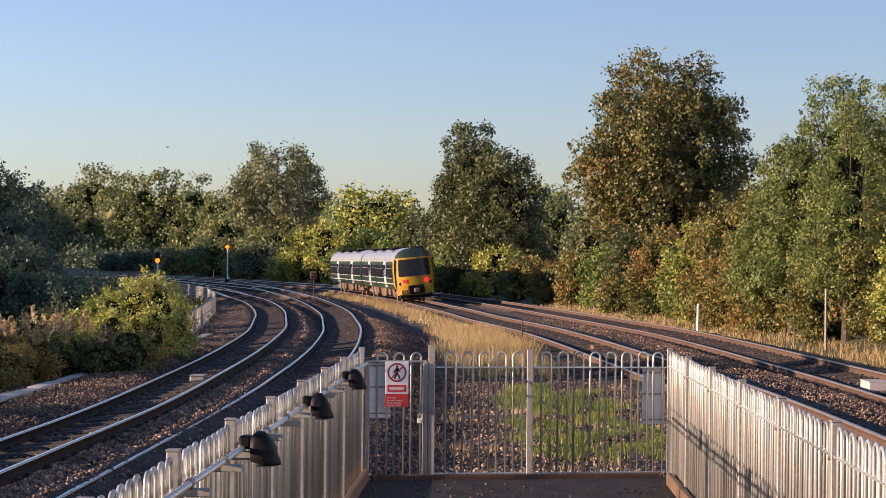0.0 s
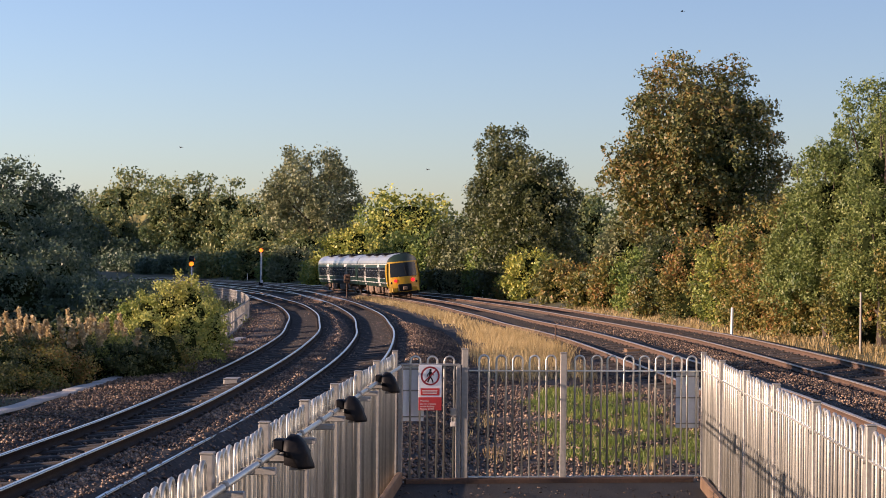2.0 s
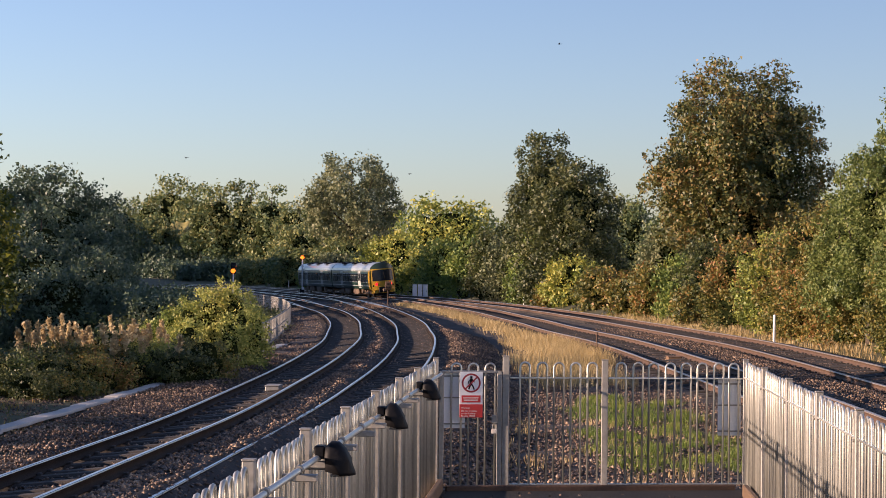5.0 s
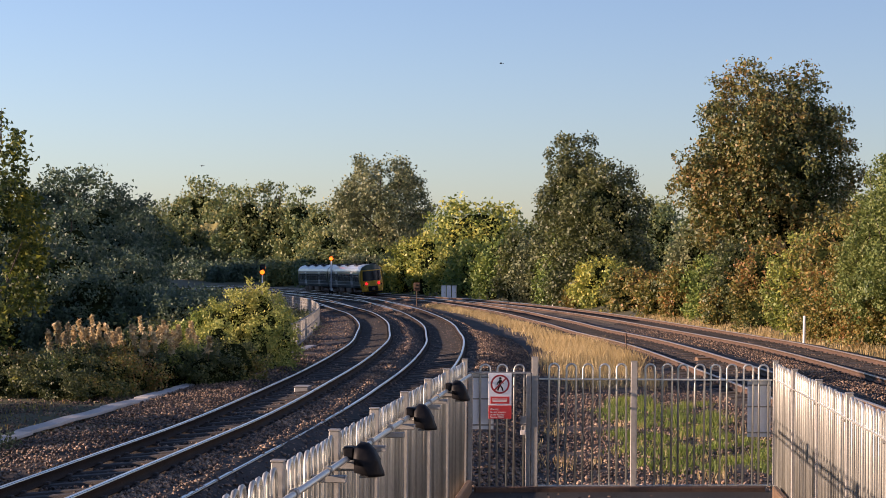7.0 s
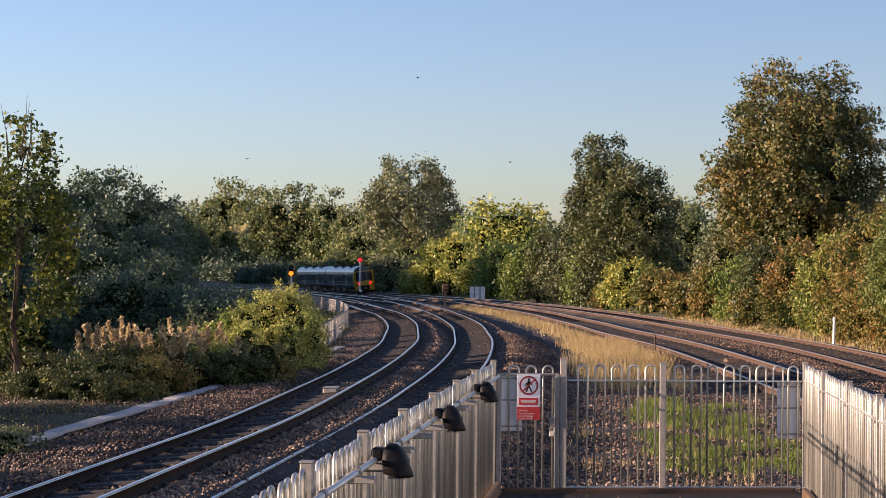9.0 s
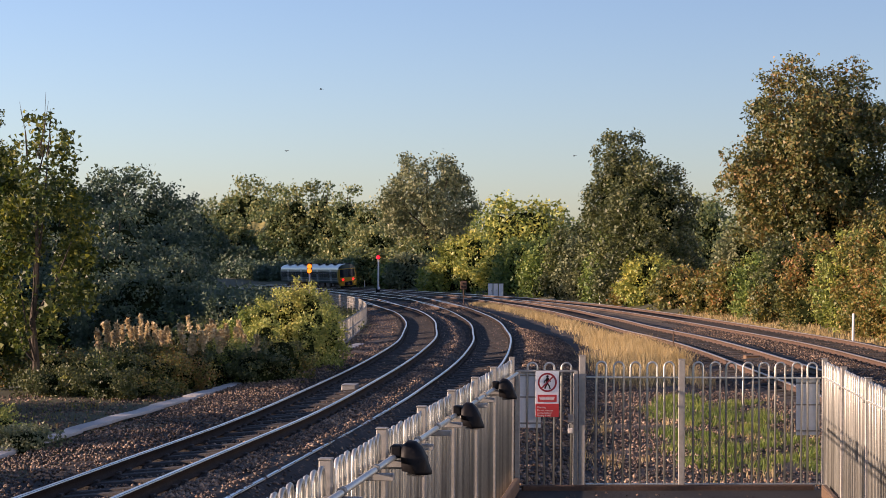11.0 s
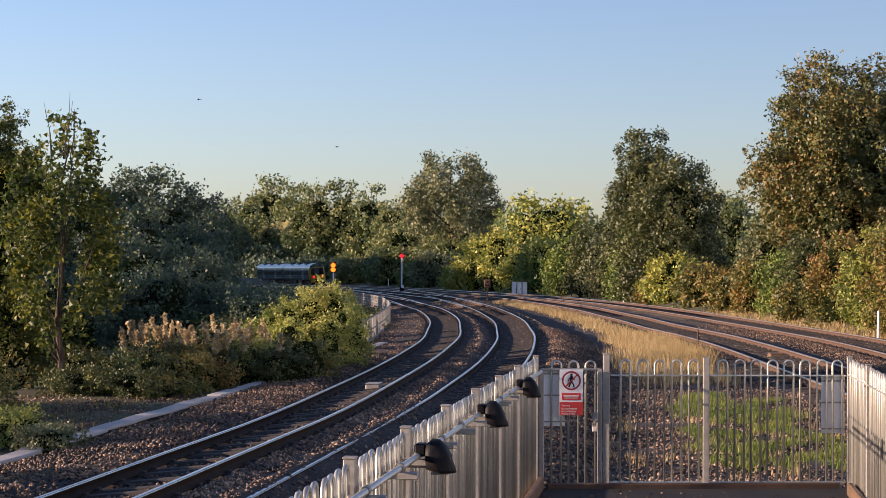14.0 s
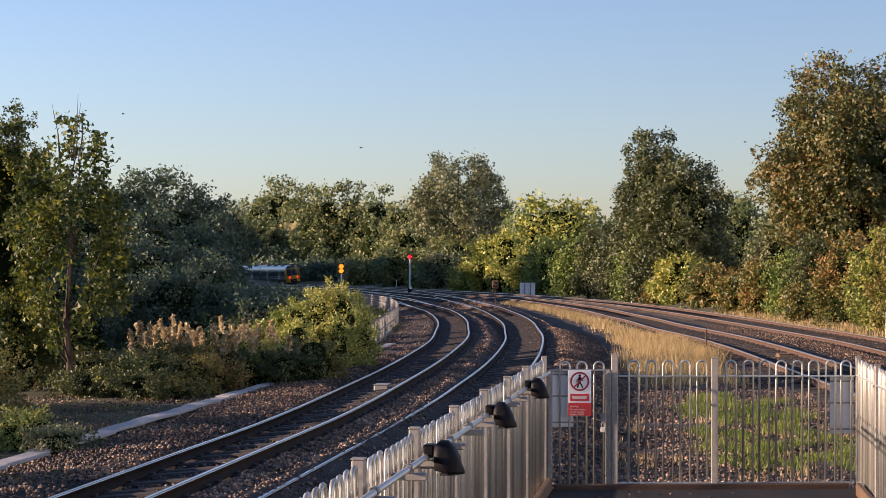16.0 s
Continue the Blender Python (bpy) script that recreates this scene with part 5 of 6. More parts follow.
def track_box(x, y, rz, size, mat, label):
    root = empty("track_box", Matrix.Translation((x, y, -0.16)) @ Matrix.Rotation(rz, 4, "Z"), label, "equipment box")
    sx, sy, sz = size
    bm = bmesh.new()
    box(bm, (0, 0, sz / 2), (sx, sy, sz), bev=0.02)
    part("case", bm, mat, root)
    bm = bmesh.new()
    box(bm, (0, 0, sz + 0.012), (sx * 1.04, sy * 1.02, 0.025), bev=0.008)
    part("lid", bm, mat, root)
    for s in (-1, 1):
        bm = bmesh.new()
        box(bm, (0, s * sy * 0.55, 0.02), (sx * 1.3, 0.06, 0.05), bev=0.008)
        part("foot", bm, M_galvdull, root)
    return root


track_box(-7.1, 42.2, 0.03, (0.34, 0.6, 0.17), M_galvdull, "pale grey magnet box between the rails")
track_box(8.95, 42.3, 0.03, (0.5, 0.9, 0.22), M_conc, "pale sandy equipment box between the rails")
track_box(3.45, 60.5, 0.08, (0.45, 0.7, 0.16), M_wood, "small rusty equipment box between the rails")

# concrete cable route
lids = empty("cable_route", Matrix.Translation((-10.7, 30, -0.3)), "pale concrete cable trough with separate lids", "cable trough", kind="structure")
bm = bmesh.new()
box(bm, (0, 0, 0), (0.34, 0.97, 0.07), bev=0.012)
LID = bpy.data.meshes.new("lid")
bm.to_mesh(LID)
bm.free()
LID.materials.append(M_conc)
for i in range(62):
    y_ = 12 + i
    ob = new("lid", LID)
    ob.parent = lids
    xo = float(np.interp(y_, [10, 26, 33, 41, 52, 74], [-10.4, -10.5, -10.75, -10.85, -11.0, -12.0]))
    ob.location = (xo + 10.7 + random.uniform(-0.012, 0.012), y_ - 30, 0.0 + random.uniform(-0.012, 0.012))
    ob.rotation_euler = (random.uniform(-0.01, 0.01), random.uniform(-0.02, 0.02), random.uniform(-0.015, 0.015))

# lineside handrail
RAILPOS = [(-11.9, 67.3), (-13.0, 77), (-14.2, 86.5), (-15.7, 98), (-17.7, 111), (-21.3, 130), (-25.4, 147), (-31.2, 168), (-38, 190), (-45, 210)]
rl = spline(RAILPOS, 2.0)
hand = empty("lineside_railing", Matrix.Translation((*rl[0], -0.35)), "pale steel railing curving along the railway bank", "railing")
o = Vector((*rl[0], -0.35))
for z_ in (1.05, 0.55, 0.1):
    bm = bmesh.new()
    tube(bm, [Vector((*q, -0.35 + z_)) - o for q in rl], 0.03, 6)
    part("rail", bm, M_galvdull, hand)
for q in rl:
    bm = bmesh.new()
    box(bm, Vector((*q, 0.18)) - o, (0.06, 0.06, 1.1), bev=0.005)
    part("post", bm, M_galvdull, hand)
bm = bmesh.new()
for a, b in zip(rl[:-1], rl[1:]):
    for k_ in range(1, 5):
        q = a + (b - a) * k_ / 5
        rod(bm, Vector((*q, -0.25)) - o, Vector((*q, 0.7)) - o, 0.009, 4)
tagged(part("railing_infill", bm, M_galvdull, hand), kind="stuff")

M_amber, M_redlamp = glow("amber_lamp", (1.0, 0.2, 0.01), 1.1), glow("red_lamp", (1.0, 0.01, 0.02), 1.2)


def signal_mast(x, y, zbase, zhead, label):
    root = empty("railway_signal", Matrix.Translation((x, y, zbase)), label, "railway signal", "railway signals")
    h = zhead - zbase
    bm = bmesh.new()
    rod(bm, (0, 0, 0.5), (0, 0, h - 0.3), 0.075, 10)
    part("post", bm, M_white, root)
    bm = bmesh.new()
    box(bm, (0, 0, 0.25), (0.5, 0.4, 0.9), bev=0.03)
    part("base", bm, M_black, root)
    bm = bmesh.new()
    box(bm, (0.12, -0.14, 0.75), (0.3, 0.2, 0.34), bev=0.02)
    part("phone_box", bm, M_white, root)
    bm = bmesh.new()
    for i in range(int(h / 0.3)):
        rod(bm, (-0.16, 0.12, 0.3 + i * 0.3), (0.16, 0.12, 0.3 + i * 0.3), 0.012, 4)
    for s in (-0.16, 0.16):
        rod(bm, (s, 0.12, 0), (s, 0.12, h - 0.3), 0.014, 4)
    part("ladder", bm, M_galvdull, root)
    return root, h


def lamp_drum(parent, z, faces):
    """A drum added so that a lamp can change colour: it turns on its upright axis inside the head, with one lens on
    each face.
    """
    bm = bmesh.new()
    rod(bm, (0, 0, -0.1), (0, 0, 0.1), 0.11, 14)
    drum = part("lamp_drum", bm, M_black, parent)
    drum.location = (0, 0, z)
    for side, mat, label in faces:
        bm = bmesh.new()
        # lens made oversized: the lamp's bloom is put into its shape
        g = bmesh.ops.create_uvsphere(bm, u_segments=14, v_segments=8, radius=0.26)["verts"]
        for v in g:
            v.co = (v.co.x, v.co.y * 0.35 + 0.16 * side, v.co.z)
        part("lens", bm, mat, drum, label, True)
    return drum


def head(root, h, lamps, tall):
    bm = bmesh.new()
    box(bm, (0, 0.02, h + tall / 2 - 0.3), (0.5, 0.2, tall), bev=0.05)
    part("signal_head", bm, M_black, root)
    for z in lamps:
        bm = bmesh.new()
        tube(bm, [(0.22 * math.cos(a), -0.24, z + 0.22 * math.sin(a)) for a in np.linspace(0.1, math.pi - 0.1, 9)], 0.02, 4)
        part("hood", bm, M_black, root)


r1, h1 = signal_mast(-35.1, 230, -0.2, 4.6, "tall colour light signal on a white post at the junction")
head(r1, h1, (h1,), 0.62)
JUNCTION_LAMP = lamp_drum(r1, h1, ((-1, M_amber, "lit amber lens"), (1, M_redlamp, "lit red lens")))
r2, h2 = signal_mast(-34.6, 180, -0.3, 2.75, "colour light signal with amber lamps behind the bushes")
head(r2, h2, (h2, h2 + 0.46), 1.1)
lamp_drum(r2, h2, ((-1, M_amber, "lit amber lens"),))
BANK_LAMP = lamp_drum(r2, h2 + 0.46, ((-1, M_glass, "dark unlit lens"), (1, M_amber, "lit amber lens")))


def ground_signal(x, y, z0, label):
    root = empty("ground_signal", Matrix.Translation((x, y, z0)), label, "ground signal")
    bm = bmesh.new()
    rod(bm, (0, 0, -0.2), (0, 0, 1.5), 0.06, 8)
    part("post", bm, M_rust, root)
    bm = bmesh.new()
    box(bm, (0, 0, 1.85), (0.6, 0.25, 0.8), bev=0.06)
    part("signal_head", bm, M_rust, root)
    for a, b in ((-0.15, 1.7), (0.15, 1.7), (0, 2.0)):
        bm = bmesh.new()
        rod(bm, (a, -0.13, b), (a, -0.2, b), 0.09, 10)
        part("lens_hood", bm, M_black, root)
    return root


ground_signal(-17.2, 166, -0.35, "grey ground signal on a short post between the tracks")


def cabinet(x, y, label):
    z0 = -0.3
    root = empty("relay_cabinet", Matrix.Translation((x, y, z0)), label, "equipment cabinet")
    for s in (-0.62, 0.0, 0.62):
        bm = bmesh.new()
        box(bm, (s, 0, 0.85), (0.5, 0.5, 1.7), bev=0.03)
        part("locker", bm, M_white, root)
        bm = bmesh.new()
        box(bm, (s, 0, 1.73), (0.56, 0.6, 0.05), bev=0.01)
        part("roof", bm, M_galvdull, root)
        bm = bmesh.new()
        box(bm, (s + 0.15, -0.26, 0.9), (0.03, 0.03, 0.14), bev=0.004)
        part("handle", bm, M_black, root)
    return root


cabinet(-17.6, 206, "three white lineside equipment lockers in a row")

# shed roof down in the valley
shed = empty("shed", Matrix.Translation((-24.2, 70, at_ground(-24.2, 70) - 0.2)), "low grey-roofed shed below the railway bank", "shed")
zr = 0.9 - (at_ground(-24.2, 70) - 0.2) - 2.6
bm = bmesh.new()
box(bm, (0, 0, zr / 2), (3.0, 4.0, zr), bev=0.02)
part("wall", bm, M_conc, shed)
bm = bmesh.new()
vs = [bm.verts.new(q) for q in ((-1.7, -2.2, zr), (1.7, -2.2, zr + 0.35), (1.7, 2.2, zr + 0.35), (-1.7, 2.2, zr))]
f = bm.faces.new(vs)
r = bmesh.ops.extrude_face_region(bm, geom=[f])
bmesh.ops.translate(bm, vec=(0, 0, 0.08), verts=[v for v in r["geom"] if isinstance(v, bmesh.types.BMVert)])
bmesh.ops.recalc_face_normals(bm, faces=bm.faces)
part("roof", bm, M_galvdull, shed)
bm = bmesh.new()
rod(bm, (0.1, 0, zr), (0.1, 0, zr + 1.1), 0.03, 6)
box(bm, (0.25, 0, zr + 1.0), (0.35, 0.05, 0.12), bev=0.01)
part("vane", bm, M_galvdull, shed)

# bare grassy patch on the far hill
n_ = 14
g = np.zeros((n_, n_, 3))
for i in range(n_):
    for j in range(n_):
        u_, v_ = i / (n_ - 1) - 0.5, j / (n_ - 1)
        g[i, j] = (-108.5 + 12 * u_ + 4 * v_ + random.random(), 442 + 30 * v_ + 5 * u_ * u_, -1.5 + 16.5 * v_ - 3 * u_ * u_ * v_ + 1.2 * random.random())
i, j = np.meshgrid(np.arange(n_ - 1), np.arange(n_ - 1), indexing="ij")
slope_ = raw("hillside", g.reshape(-1, 3), np.stack([i * n_ + j, (i + 1) * n_ + j, (i + 1) * n_ + j + 1, i * n_ + j + 1], -1).reshape(-1, 4), M_dry, smooth=True)
tagged(slope_, "bare dry grassy slope on the wooded hill", "hillside", kind="structure")

# capped concrete stub on the bank
stub = empty("cable_marker", Matrix.Translation((-11.3, 49, -0.5)), "dark marker post with a flat white cap", "marker post")
bm = bmesh.new()
box(bm, (0, 0, 0.45), (0.16, 0.16, 0.9), bev=0.01)
part("shaft", bm, M_black, stub)
bm = bmesh.new()
box(bm, (0, 0, 0.92), (0.24, 0.2, 0.04), bev=0.008)
part("cap", bm, M_white, stub)


# rosebay willowherb gone to seed
def willowherb(x, y, h):
    z0 = at_ground(x, y)
    root = empty("willowherb", Matrix.Translation((x, y, z0)), "tall willowherb stem with pinkish seed heads", "wild plant", "willowherb stems")
    tilt = Vector((RNG.normal(-0.12, 0.12) * h, RNG.normal(0, 0.08) * h, h))
    bm = bmesh.new()
    tube(bm, [(0, 0, -0.1), tilt * 0.5 + Vector((0.02, 0, 0)), tilt], [0.012, 0.009, 0.004], 4)
    part("stem", bm, M_wood, root)
    n = 160
    s = RNG.uniform(0.7, 1.02, n)
    c = np.array([(tilt * a)[:] for a in s]) + RNG.normal(0, 1, (n, 3)) * np.array([0.05, 0.05, 0.03]) * (1.5 - s)[:, None]
    d = RNG.normal(0, 1, (n, 2, 3)) * 0.035
    v = np.stack([c - d[:, 0], c - d[:, 1] * 0.6, c + d[:, 0], c + d[:, 1] * 0.6], 1).reshape(-1, 3)
    raw("seed_head", v, np.arange(n * 4).reshape(-1, 4), L_seed, root)
    return root


for i in range(44):
    y_ = RNG.uniform(46.5, 51)
    x_ = -(RNG.uniform(0.222, 0.245) if i % 4 == 0 else RNG.uniform(0.245, 0.313)) * y_
    willowherb(x_, y_, RNG.uniform(0.85, 1.4) - at_ground(x_, y_))

# ---------- the train ----------
M_green = material("dark_green_paint", (0.012, 0.03, 0.024), (0.02, 0.045, 0.035), 0.3, 0, 1.5, 20, 0.03)
M_yellow = material("yellow_paint", (0.36, 0.2, 0.007), (0.44, 0.25, 0.01), 0.4, 0, 1.5, 20, 0.03)
M_roof = material("pale_roof_paint", (0.32, 0.335, 0.35), (0.44, 0.455, 0.47), 0.28, 0.5, 0.8, 10, 0.05)
M_door = material("pale_door_paint", (0.42, 0.42, 0.4), (0.52, 0.52, 0.5), 0.35, 0, 1.5, 20, 0.02)
M_under = material("dirty_underframe", (0.07, 0.045, 0.032), (0.22, 0.15, 0.1), 0.85, 0, 2, 20, 0.3)
M_tail = glow("tail_lamp", (1.0, 0.01, 0.01), 2.2)
SIDE = [(1.30, 0.95), (1.385, 1.2), (1.405, 1.7), (1.405, 2.2), (1.36, 2.75), (1.31, 3.02)]
ROOF = [(1.31, 3.02), (1.22, 3.28), (1.0, 3.52), (0.62, 3.7), (0.0, 3.77)]
CAR = 22.9


def skin(bm, prof, y0, y1, n=2):
    rows = [[bm.verts.new((x, y, z)) for x, z in prof] for y in np.linspace(y0, y1, n)]
    for a, b in zip(rows[:-1], rows[1:]):
        for i in range(len(prof) - 1):
            bm.faces.new((a[i], a[i + 1], b[i + 1], b[i]))
    return rows


def side_x(z):
    return float(np.interp(z, [q[1] for q in SIDE], [q[0] for q in SIDE]))


def railcar(name, label, cab):
    """One coach: y runs forward from the end that faces the station."""
    root = empty(name, Matrix(), label, "train car", "train cars")
    y0 = 0.55 if cab else 0.0
    bm = bmesh.new()
    prof = [(-x, z) for x, z in SIDE[::-1]]
    a = skin(bm, SIDE, y0, CAR, 2)
    b = skin(bm, prof, y0, CAR, 2)
    bm.faces.new([v for v in a[1]] + [v for v in b[1]])
    bm.faces.new(([v for v in a[0]] + [v for v in b[0]])[::-1])
    bm.faces.new((a[0][0], a[1][0], b[1][-1], b[0][-1]))
    bmesh.ops.recalc_face_normals(bm, faces=bm.faces)
    part("body", bm, M_green, root)
    bm = bmesh.new()
    rp = [(x, z) for x, z in ROOF] + [(-x, z) for x, z in ROOF[-2::-1]]
    q = skin(bm, rp, y0, CAR, 2)
    bm.faces.new(q[0])
    bm.faces.new(q[1][::-1])
    bmesh.ops.recalc_face_normals(bm, faces=bm.faces)
    part("roof", bm, M_roof, root, smooth=False)
    for i in range(7):
        bm = bmesh.new()
        box(bm, (0.5 * (-1) ** i, 2.5 + i * 3.0, 3.75), (0.9, 1.3, 0.14), bev=0.03)
        part("roof_vent", bm, M_black, root)
    doors = (6.2, 16.6)
    for s in (-1, 1):
        bm = bmesh.new()
        box(bm, (s * 1.4, CAR / 2 + y0 / 2, 1.33), (0.03, CAR - y0 - 0.1, 0.06))
        part("waist_stripe", bm, M_door, root)
        bm = bmesh.new()
        box(bm, (s * 1.335, CAR / 2 + y0 / 2, 2.95), (0.03, CAR - y0 - 0.1, 0.07))
        part("cantrail_stripe", bm, M_door, root)
        for d in doors:
            door = part("door", bmesh.new(), M_door, root, "pale grey sliding double door")
            bm = bmesh.new()
            for k_ in (-0.36, 0.36):
                rowsd = [[bm.verts.new((s * (side_x(z) + 0.02), d + k_ + e, z)) for z in (1.05, 1.4, 1.7, 2.2, 2.75, 2.92)] for e in (-0.345, 0.345)]
                for i in range(5):
                    bm.faces.new((rowsd[0][i], rowsd[0][i + 1], rowsd[1][i + 1], rowsd[1][i]))
            bm.to_mesh(door.data)
            bm.free()
            for k_ in (-0.36, 0.36):
                bm = bmesh.new()
                box(bm, (s * (side_x(2.25) + 0.02), d + k_, 2.25), (0.03, 0.42, 0.85), bev=0.01)
                part("door_window", bm, M_glass, door)
        spans = [(1.6 if cab else 0.7, doors[0] - 0.85), (doors[0] + 0.85, doors[1] - 0.85), (doors[1] + 0.85, CAR - 0.7)]
        for p0, p1 in spans:
            n_ = max(1, round((p1 - p0) / 1.75))
            wd = (p1 - p0) / n_
            for i in range(n_):
                c = p0 + wd * (i + 0.5)
                bm = bmesh.new()
                box(bm, (s * (side_x(2.2) + 0.004), c, 2.2), (0.05, wd - 0.22, 0.92), Matrix.Rotation(-s * 0.04, 4, "Y"), 0.02)
                win = part("window", bm, M_glass, root)
                bm = bmesh.new()
                box(bm, (s * (side_x(2.4) + 0.022), c, 2.4), (0.03, wd - 0.22, 0.045))
                box(bm, (s * (side_x(1.72) + 0.022), c, 1.73), (0.03, wd - 0.2, 0.04))
                part("window_bar", bm, M_door, win)
    # running gear
    for by in (3.6, CAR - 3.6):
        bog = part("bogie_frame", bmesh.new(), M_under, root)
        bm = bmesh.new()
        for s in (-1, 1):
            box(bm, (s * 1.0, by, 0.55), (0.14, 3.4, 0.25), bev=0.04)
        box(bm, (0, by, 0.6), (1.9, 0.6, 0.25), bev=0.04)
        bm.to_mesh(bog.data)
        bm.free()
        for wy in (-1.3, 1.3):
            for s in (-0.75, 0.75):
                bm = bmesh.new()
                rod(bm, (s - 0.065, by + wy, 0.42), (s + 0.065, by + wy, 0.42), 0.42, 20)
                part("wheel", bm, M_under, bog)
    for i, (gy_, gl) in enumerate(((7.0, 1.6), (9.2, 2.2), (11.9, 1.8), (14.2, 1.6), (16.2, 1.2))):
        bm = bmesh.new()
        box(bm, (0.25 * (-1) ** i, gy_, 0.62), (2.1, gl, 0.62), bev=0.05)
        part("equipment_box", bm, M_under, root)
    for s in (-1, 1):
        for gy_ in (5.8, 8.2, 10.6, 13.2, 15.4, 17.3):
            bm = bmesh.new()
            box(bm, (s * 1.15, gy_, 0.68), (0.2, 0.9, 0.5), bev=0.05)
            part("solebar_box", bm, M_under, root)
    if cab:
        # rounded end: lower panel, screen, pillars, dome
        n_ = 13
        half = [(1.3, 0.95), (1.385, 1.2), (1.405, 1.75)]

        def end_point(x, z, back=0.0):
            bulge = 0.55 * (abs(x) / 1.405) ** 2.4
            rake = 0.14 * max(0.0, (z - 1.85) / 1.9)
            return (x, 0.02 + bulge + rake + back, z)

        def strip_mesh(xs, zs, back=0.0):
            bm = bmesh.new()
            g = [[bm.verts.new(end_point(x * min(1.0, side_x(z) / 1.405) if z < 3.0 else x * float(np.interp(z, [3.0, 3.3, 3.52, 3.7, 3.77], [0.935, 0.86, 0.7, 0.42, 0.1])), z, back)) for x in xs] for z in zs]
            for a, b in zip(g[:-1], g[1:]):
                for i in range(len(xs) - 1):
                    bm.faces.new((a[i], a[i + 1], b[i + 1], b[i]))
            return bm

        xs = np.linspace(-1.405, 1.405, n_)
        part("yellow_end", strip_mesh(xs, np.linspace(0.5, 1.72, 8)), M_yellow, root, "yellow painted cab end", True)
        part("pillar_panel", strip_mesh(xs, np.linspace(1.72, 3.12, 8), 0.004), M_yellow, root, smooth=True)
        part("dome", strip_mesh(xs, np.linspace(3.1, 3.77, 8), 0.0), M_green, root, "dark green dome above the windscreen", True)
        part("windscreen", strip_mesh(np.linspace(-1.13, 1.13, n_), np.linspace(1.8, 2.98, 6), -0.02), M_glass, root, "dark curved windscreen", True)
        for s in (-1, 1):
            bm = bmesh.new()
            g = [[bm.verts.new((s * (side_x(z) + 0.012) * (1 if z < 3.02 else 1), y, z)) for z in (0.95, 1.2, 1.7, 2.2, 2.75, 3.0)] for y in (0.45, 1.25)]
            for i in range(5):
                bm.faces.new((g[0][i], g[0][i + 1], g[1][i + 1], g[1][i]))
            part("yellow_side", bm, M_yellow, root)
            bm = bmesh.new()
            e = end_point(s * 0.76, 1.47)
            # radius widened so that the lamp's shape includes its glow
            rod(bm, (e[0], e[1] + 0.05, e[2]), (e[0], e[1] - 0.1, e[2]), 0.13, 14)
            part("tail_lamp", bm, M_tail, root, "lit red tail lamp")
            bm = bmesh.new()
            e = end_point(s * 1.06, 1.3)
            rod(bm, (e[0], e[1] + 0.05, e[2]), (e[0], e[1] - 0.03, e[2]), 0.1, 14)
            part("headlamp", bm, M_glass, root)
            bm = bmesh.new()
            box(bm, (s * 0.85, 0.2, 0.7), (0.5, 0.3, 0.35), bev=0.05)
            part("step_box", bm, M_yellow, root)
        bm = bmesh.new()
        tube(bm, [(0.2, end_point(0.2, 1.95)[1] - 0.05, 1.95), (0.05, end_point(0.05, 2.7)[1] - 0.05, 2.7)], 0.018, 5)
        part("wiper", bm, M_black, root)
        bm = bmesh.new()
        box(bm, (0.1, 0.33, 2.2), (0.35, 0.02, 0.5), bev=0.02)
        part("route_card", bm, M_white, root)
        bm = bmesh.new()
        box(bm, (0, 0.1, 0.85), (1.15, 0.35, 0.62), bev=0.06)
        part("coupler_box", bm, M_black, root)
        bm = bmesh.new()
        box(bm, (0, -0.12, 0.8), (0.35, 0.45, 0.3), bev=0.05)
        part("coupler", bm, M_under, root)
        bm = bmesh.new()
        box(bm, (0, 0.35, 0.42), (2.3, 0.12, 0.3), bev=0.04)
        part("guard_plate", bm, M_black, root)
    else:
        bm = bmesh.new()
        box(bm, (0, -0.12, 2.2), (1.1, 0.3, 2.0), bev=0.05)
        part("gangway", bm, M_black, root)
    return root


rear_car = railcar("railcar", "dark green railcar with a yellow cab end and tail lamps", True)
front_car = railcar("railcar", "dark green leading railcar with a pale roof", False)


# ---------- birds ----------
def bird(x, y, z):
    root = empty("bird", Matrix.Translation((x, y, z)), "small dark bird flying across the sky", "bird", "birds")
    bm = bmesh.new()
    g = bmesh.ops.create_uvsphere(bm, u_segments=10, v_segments=6, radius=0.045)["verts"]
    for v in g:
        v.co.x *= 2.4
    part("bird_body", bm, M_black, root)
    for s in (-1, 1):
        bm = bmesh.new()
        vs = [bm.verts.new(q) for q in ((0.06, 0, 0.02), (0.0, s * 0.16, 0.07), (-0.08, s * 0.32, 0.04), (-0.06, s * 0.13, 0.05), (-0.06, 0, 0.02))]
        f = bm.faces.new(vs)
        r = bmesh.ops.extrude_face_region(bm, geom=[f])
        bmesh.ops.translate(bm, vec=(0, 0, 0.012), verts=[v for v in r["geom"] if isinstance(v, bmesh.types.BMVert)])
        part("wing", bm, M_black, root)
    bm = bmesh.new()
    box(bm, (-0.2, 0, 0.0), (0.14, 0.09, 0.015))
    part("tail", bm, M_black, root)
    return root


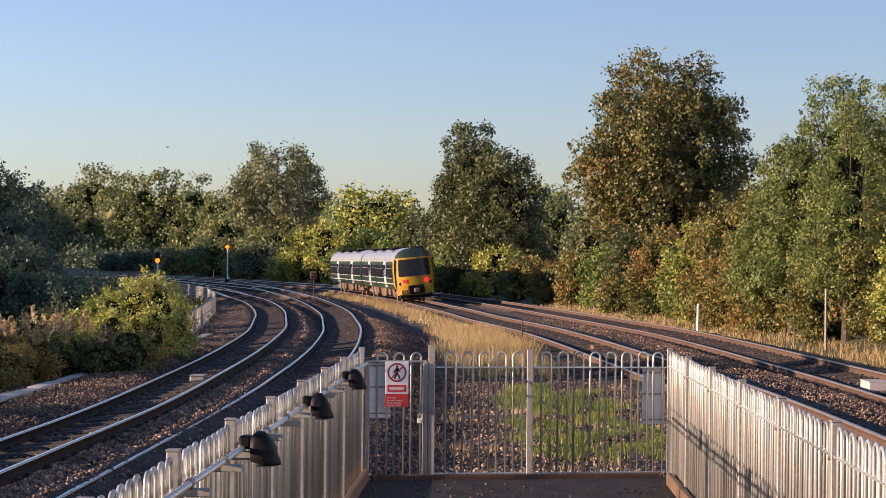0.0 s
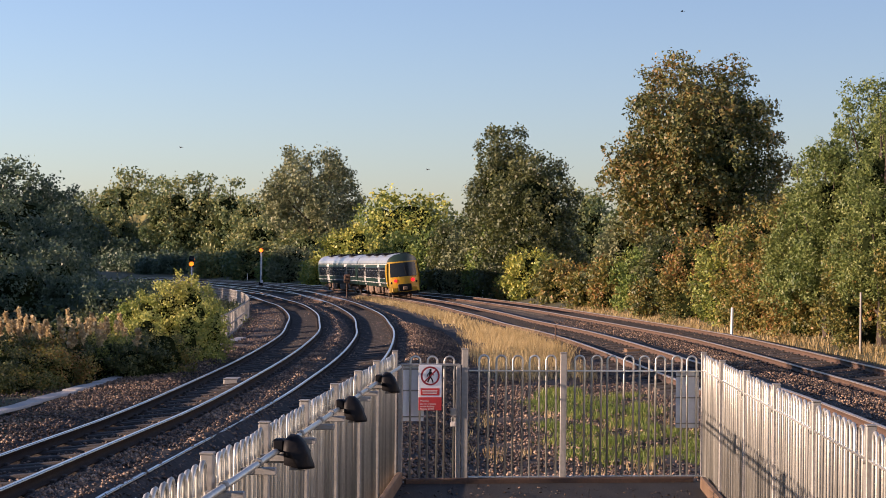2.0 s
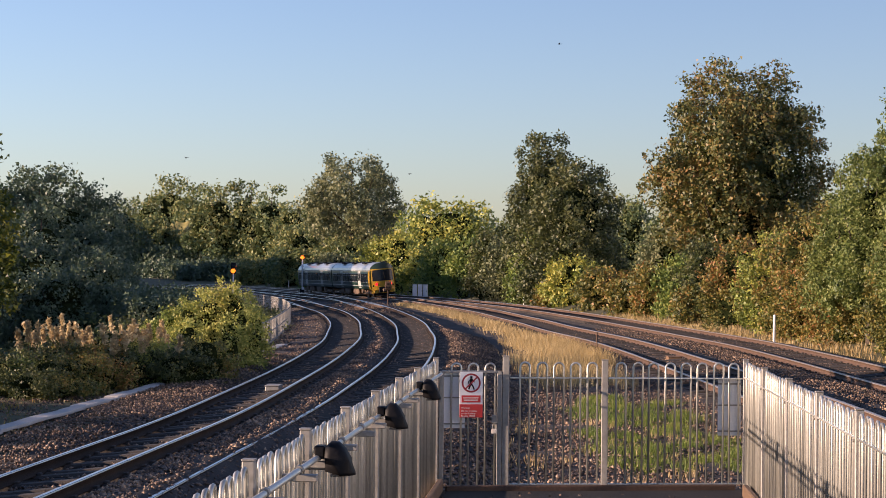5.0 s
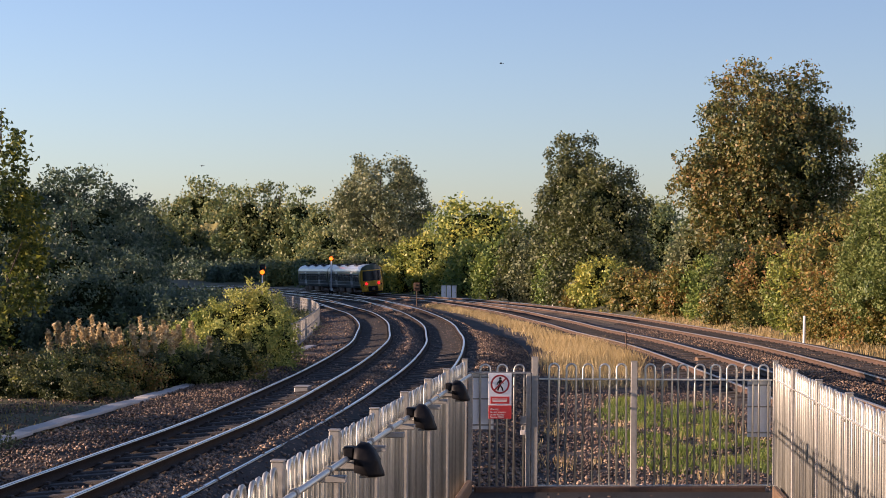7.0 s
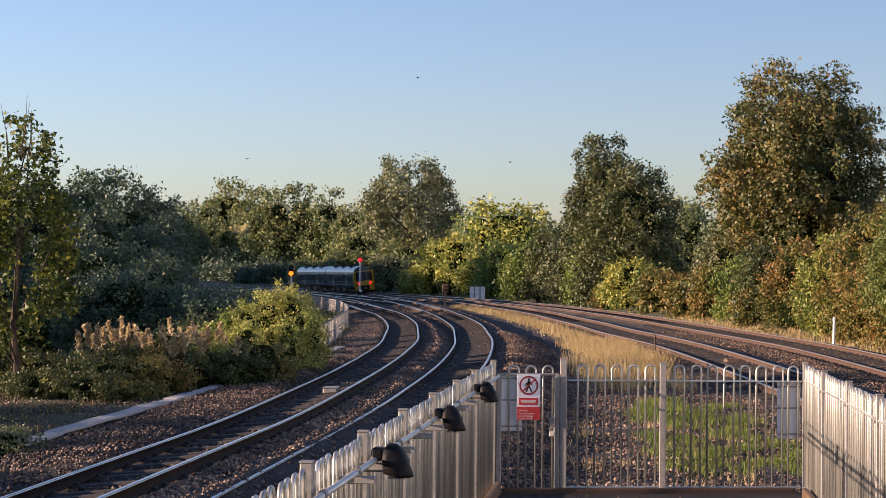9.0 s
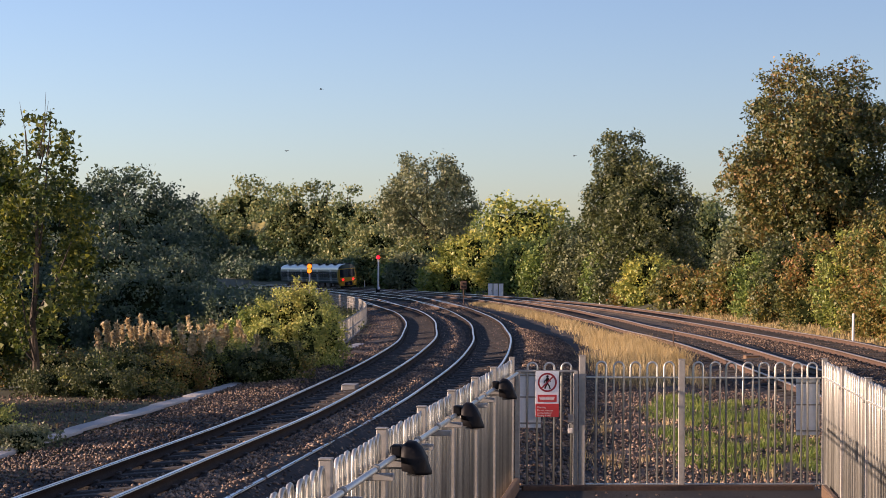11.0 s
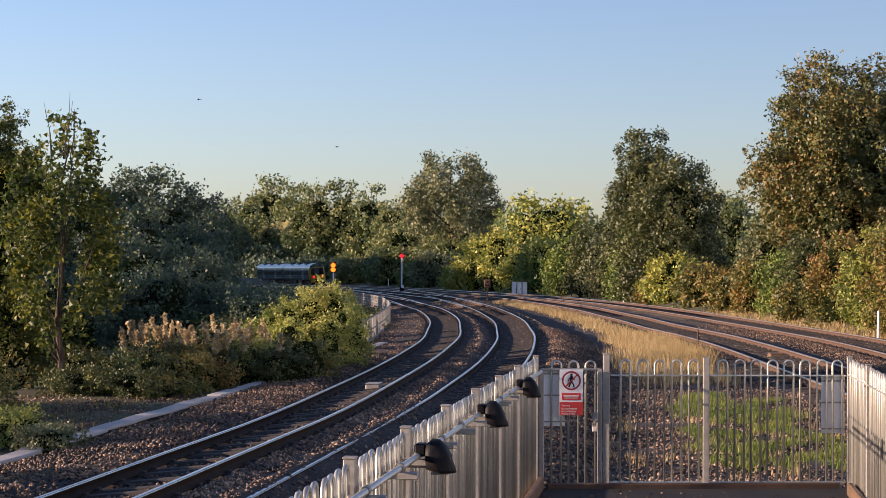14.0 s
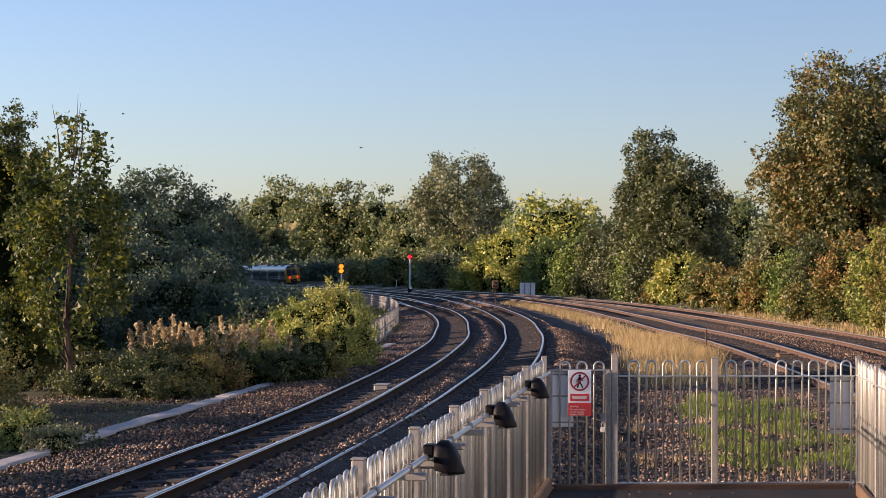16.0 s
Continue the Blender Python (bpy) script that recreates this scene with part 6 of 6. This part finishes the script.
BIRD_WAYS = [
    [(0.0, 23, 150, 25.6), (1.5, 15.2, 150, 24.7), (3.5, 4.7, 150, 23.4), (7, -8.6, 150, 20.6), (9, -18.1, 150, 19.5), (12.5, -34.8, 150, 17.7), (14.5, -42.7, 150, 17.3), (16, -48.3, 150, 16.4)],
    [(0.0, -30, 160, 13), (3.5, -33.5, 160, 13.4), (7.0, -36.5, 160, 12.4), (9.0, -35, 160, 13.2), (16, -29, 160, 14)],
    [(0.0, -5, 170, 12), (7.0, -17, 170, 12.6), (9.0, -11.5, 170, 13.6), (12.5, -4.6, 170, 14), (16, 6, 170, 15)],
]
BIRDS = [bird(*w_[0][1:]) for w_ in BIRD_WAYS]

# ---------- what moves ----------
STATIONS = [(0.0, 1.5), (1.5, 22.5), (3.5, 51.0), (4.0, 58.0), (5.5, 75.5), (7.0, 92.5), (9.0, 117.0), (10.3, 135.0), (11.5, 151.0), (13.0, 172.0), (15.0, 200.0), (16.0, 213.5)]
T_RED, T_DOUBLE = 8.4, 10.2
RUN_C = np.r_[0, np.cumsum(np.linalg.norm(np.diff(LINE_C, axis=0), axis=1))]
S_ZERO = float(np.interp(122.0, LINE_C[:, 1], RUN_C))


def car_pose(s):
    """The coach with its near end s metres beyond the junction mark, leaning with the cant."""
    pt = lambda q: Vector((float(np.interp(q + S_ZERO, RUN_C, LINE_C[:, 0])), float(np.interp(q + S_ZERO, RUN_C, LINE_C[:, 1])), CANT / 2))
    a, b = pt(s), pt(s + CAR)
    d = b - a
    return Matrix.Translation(a) @ Matrix.Rotation(math.atan2(d.y, d.x) - math.pi / 2, 4, "Z") @ Matrix.Rotation(-CANT / 1.5, 4, "Y")


def motions():
    ts_, ss_ = [q[0] for q in STATIONS], [q[1] for q in STATIONS]
    times = [i * 0.5 for i in range(33)]
    for car, gap in ((rear_car, 0.0), (front_car, CAR + 0.45)):
        walk(car, [(t, car_pose(float(np.interp(t, ts_, ss_)) + gap)) for t in times])
    # the added lamp drums turn when the train has cleared the junction
    for drum, t0 in ((JUNCTION_LAMP, T_RED), (BANK_LAMP, T_DOUBLE)):
        z = drum.location.z
        walk(drum, [(0.0, pose(0, 0, z)), (t0, pose(0, 0, z)), (t0 + 0.04, pose(0, 0, z, 0, 0, 60)), (t0 + 0.07, pose(0, 0, z, 0, 0, 120)), (t0 + 0.1, pose(0, 0, z, 0, 0, 180)), (16.0, pose(0, 0, z, 0, 0, 180))])
    for b, way in zip(BIRDS, BIRD_WAYS):
        rows = []
        for (t, x, y, z), nxt in zip(way, way[1:] + [way[-1]]):
            rows.append((t, pose(x, y, z, 0, 0, 180 if nxt[1] <= x else 0) if b is BIRDS[0] else pose(x, y, z, 0, 0, 150)))
        walk(b, rows)


motions()
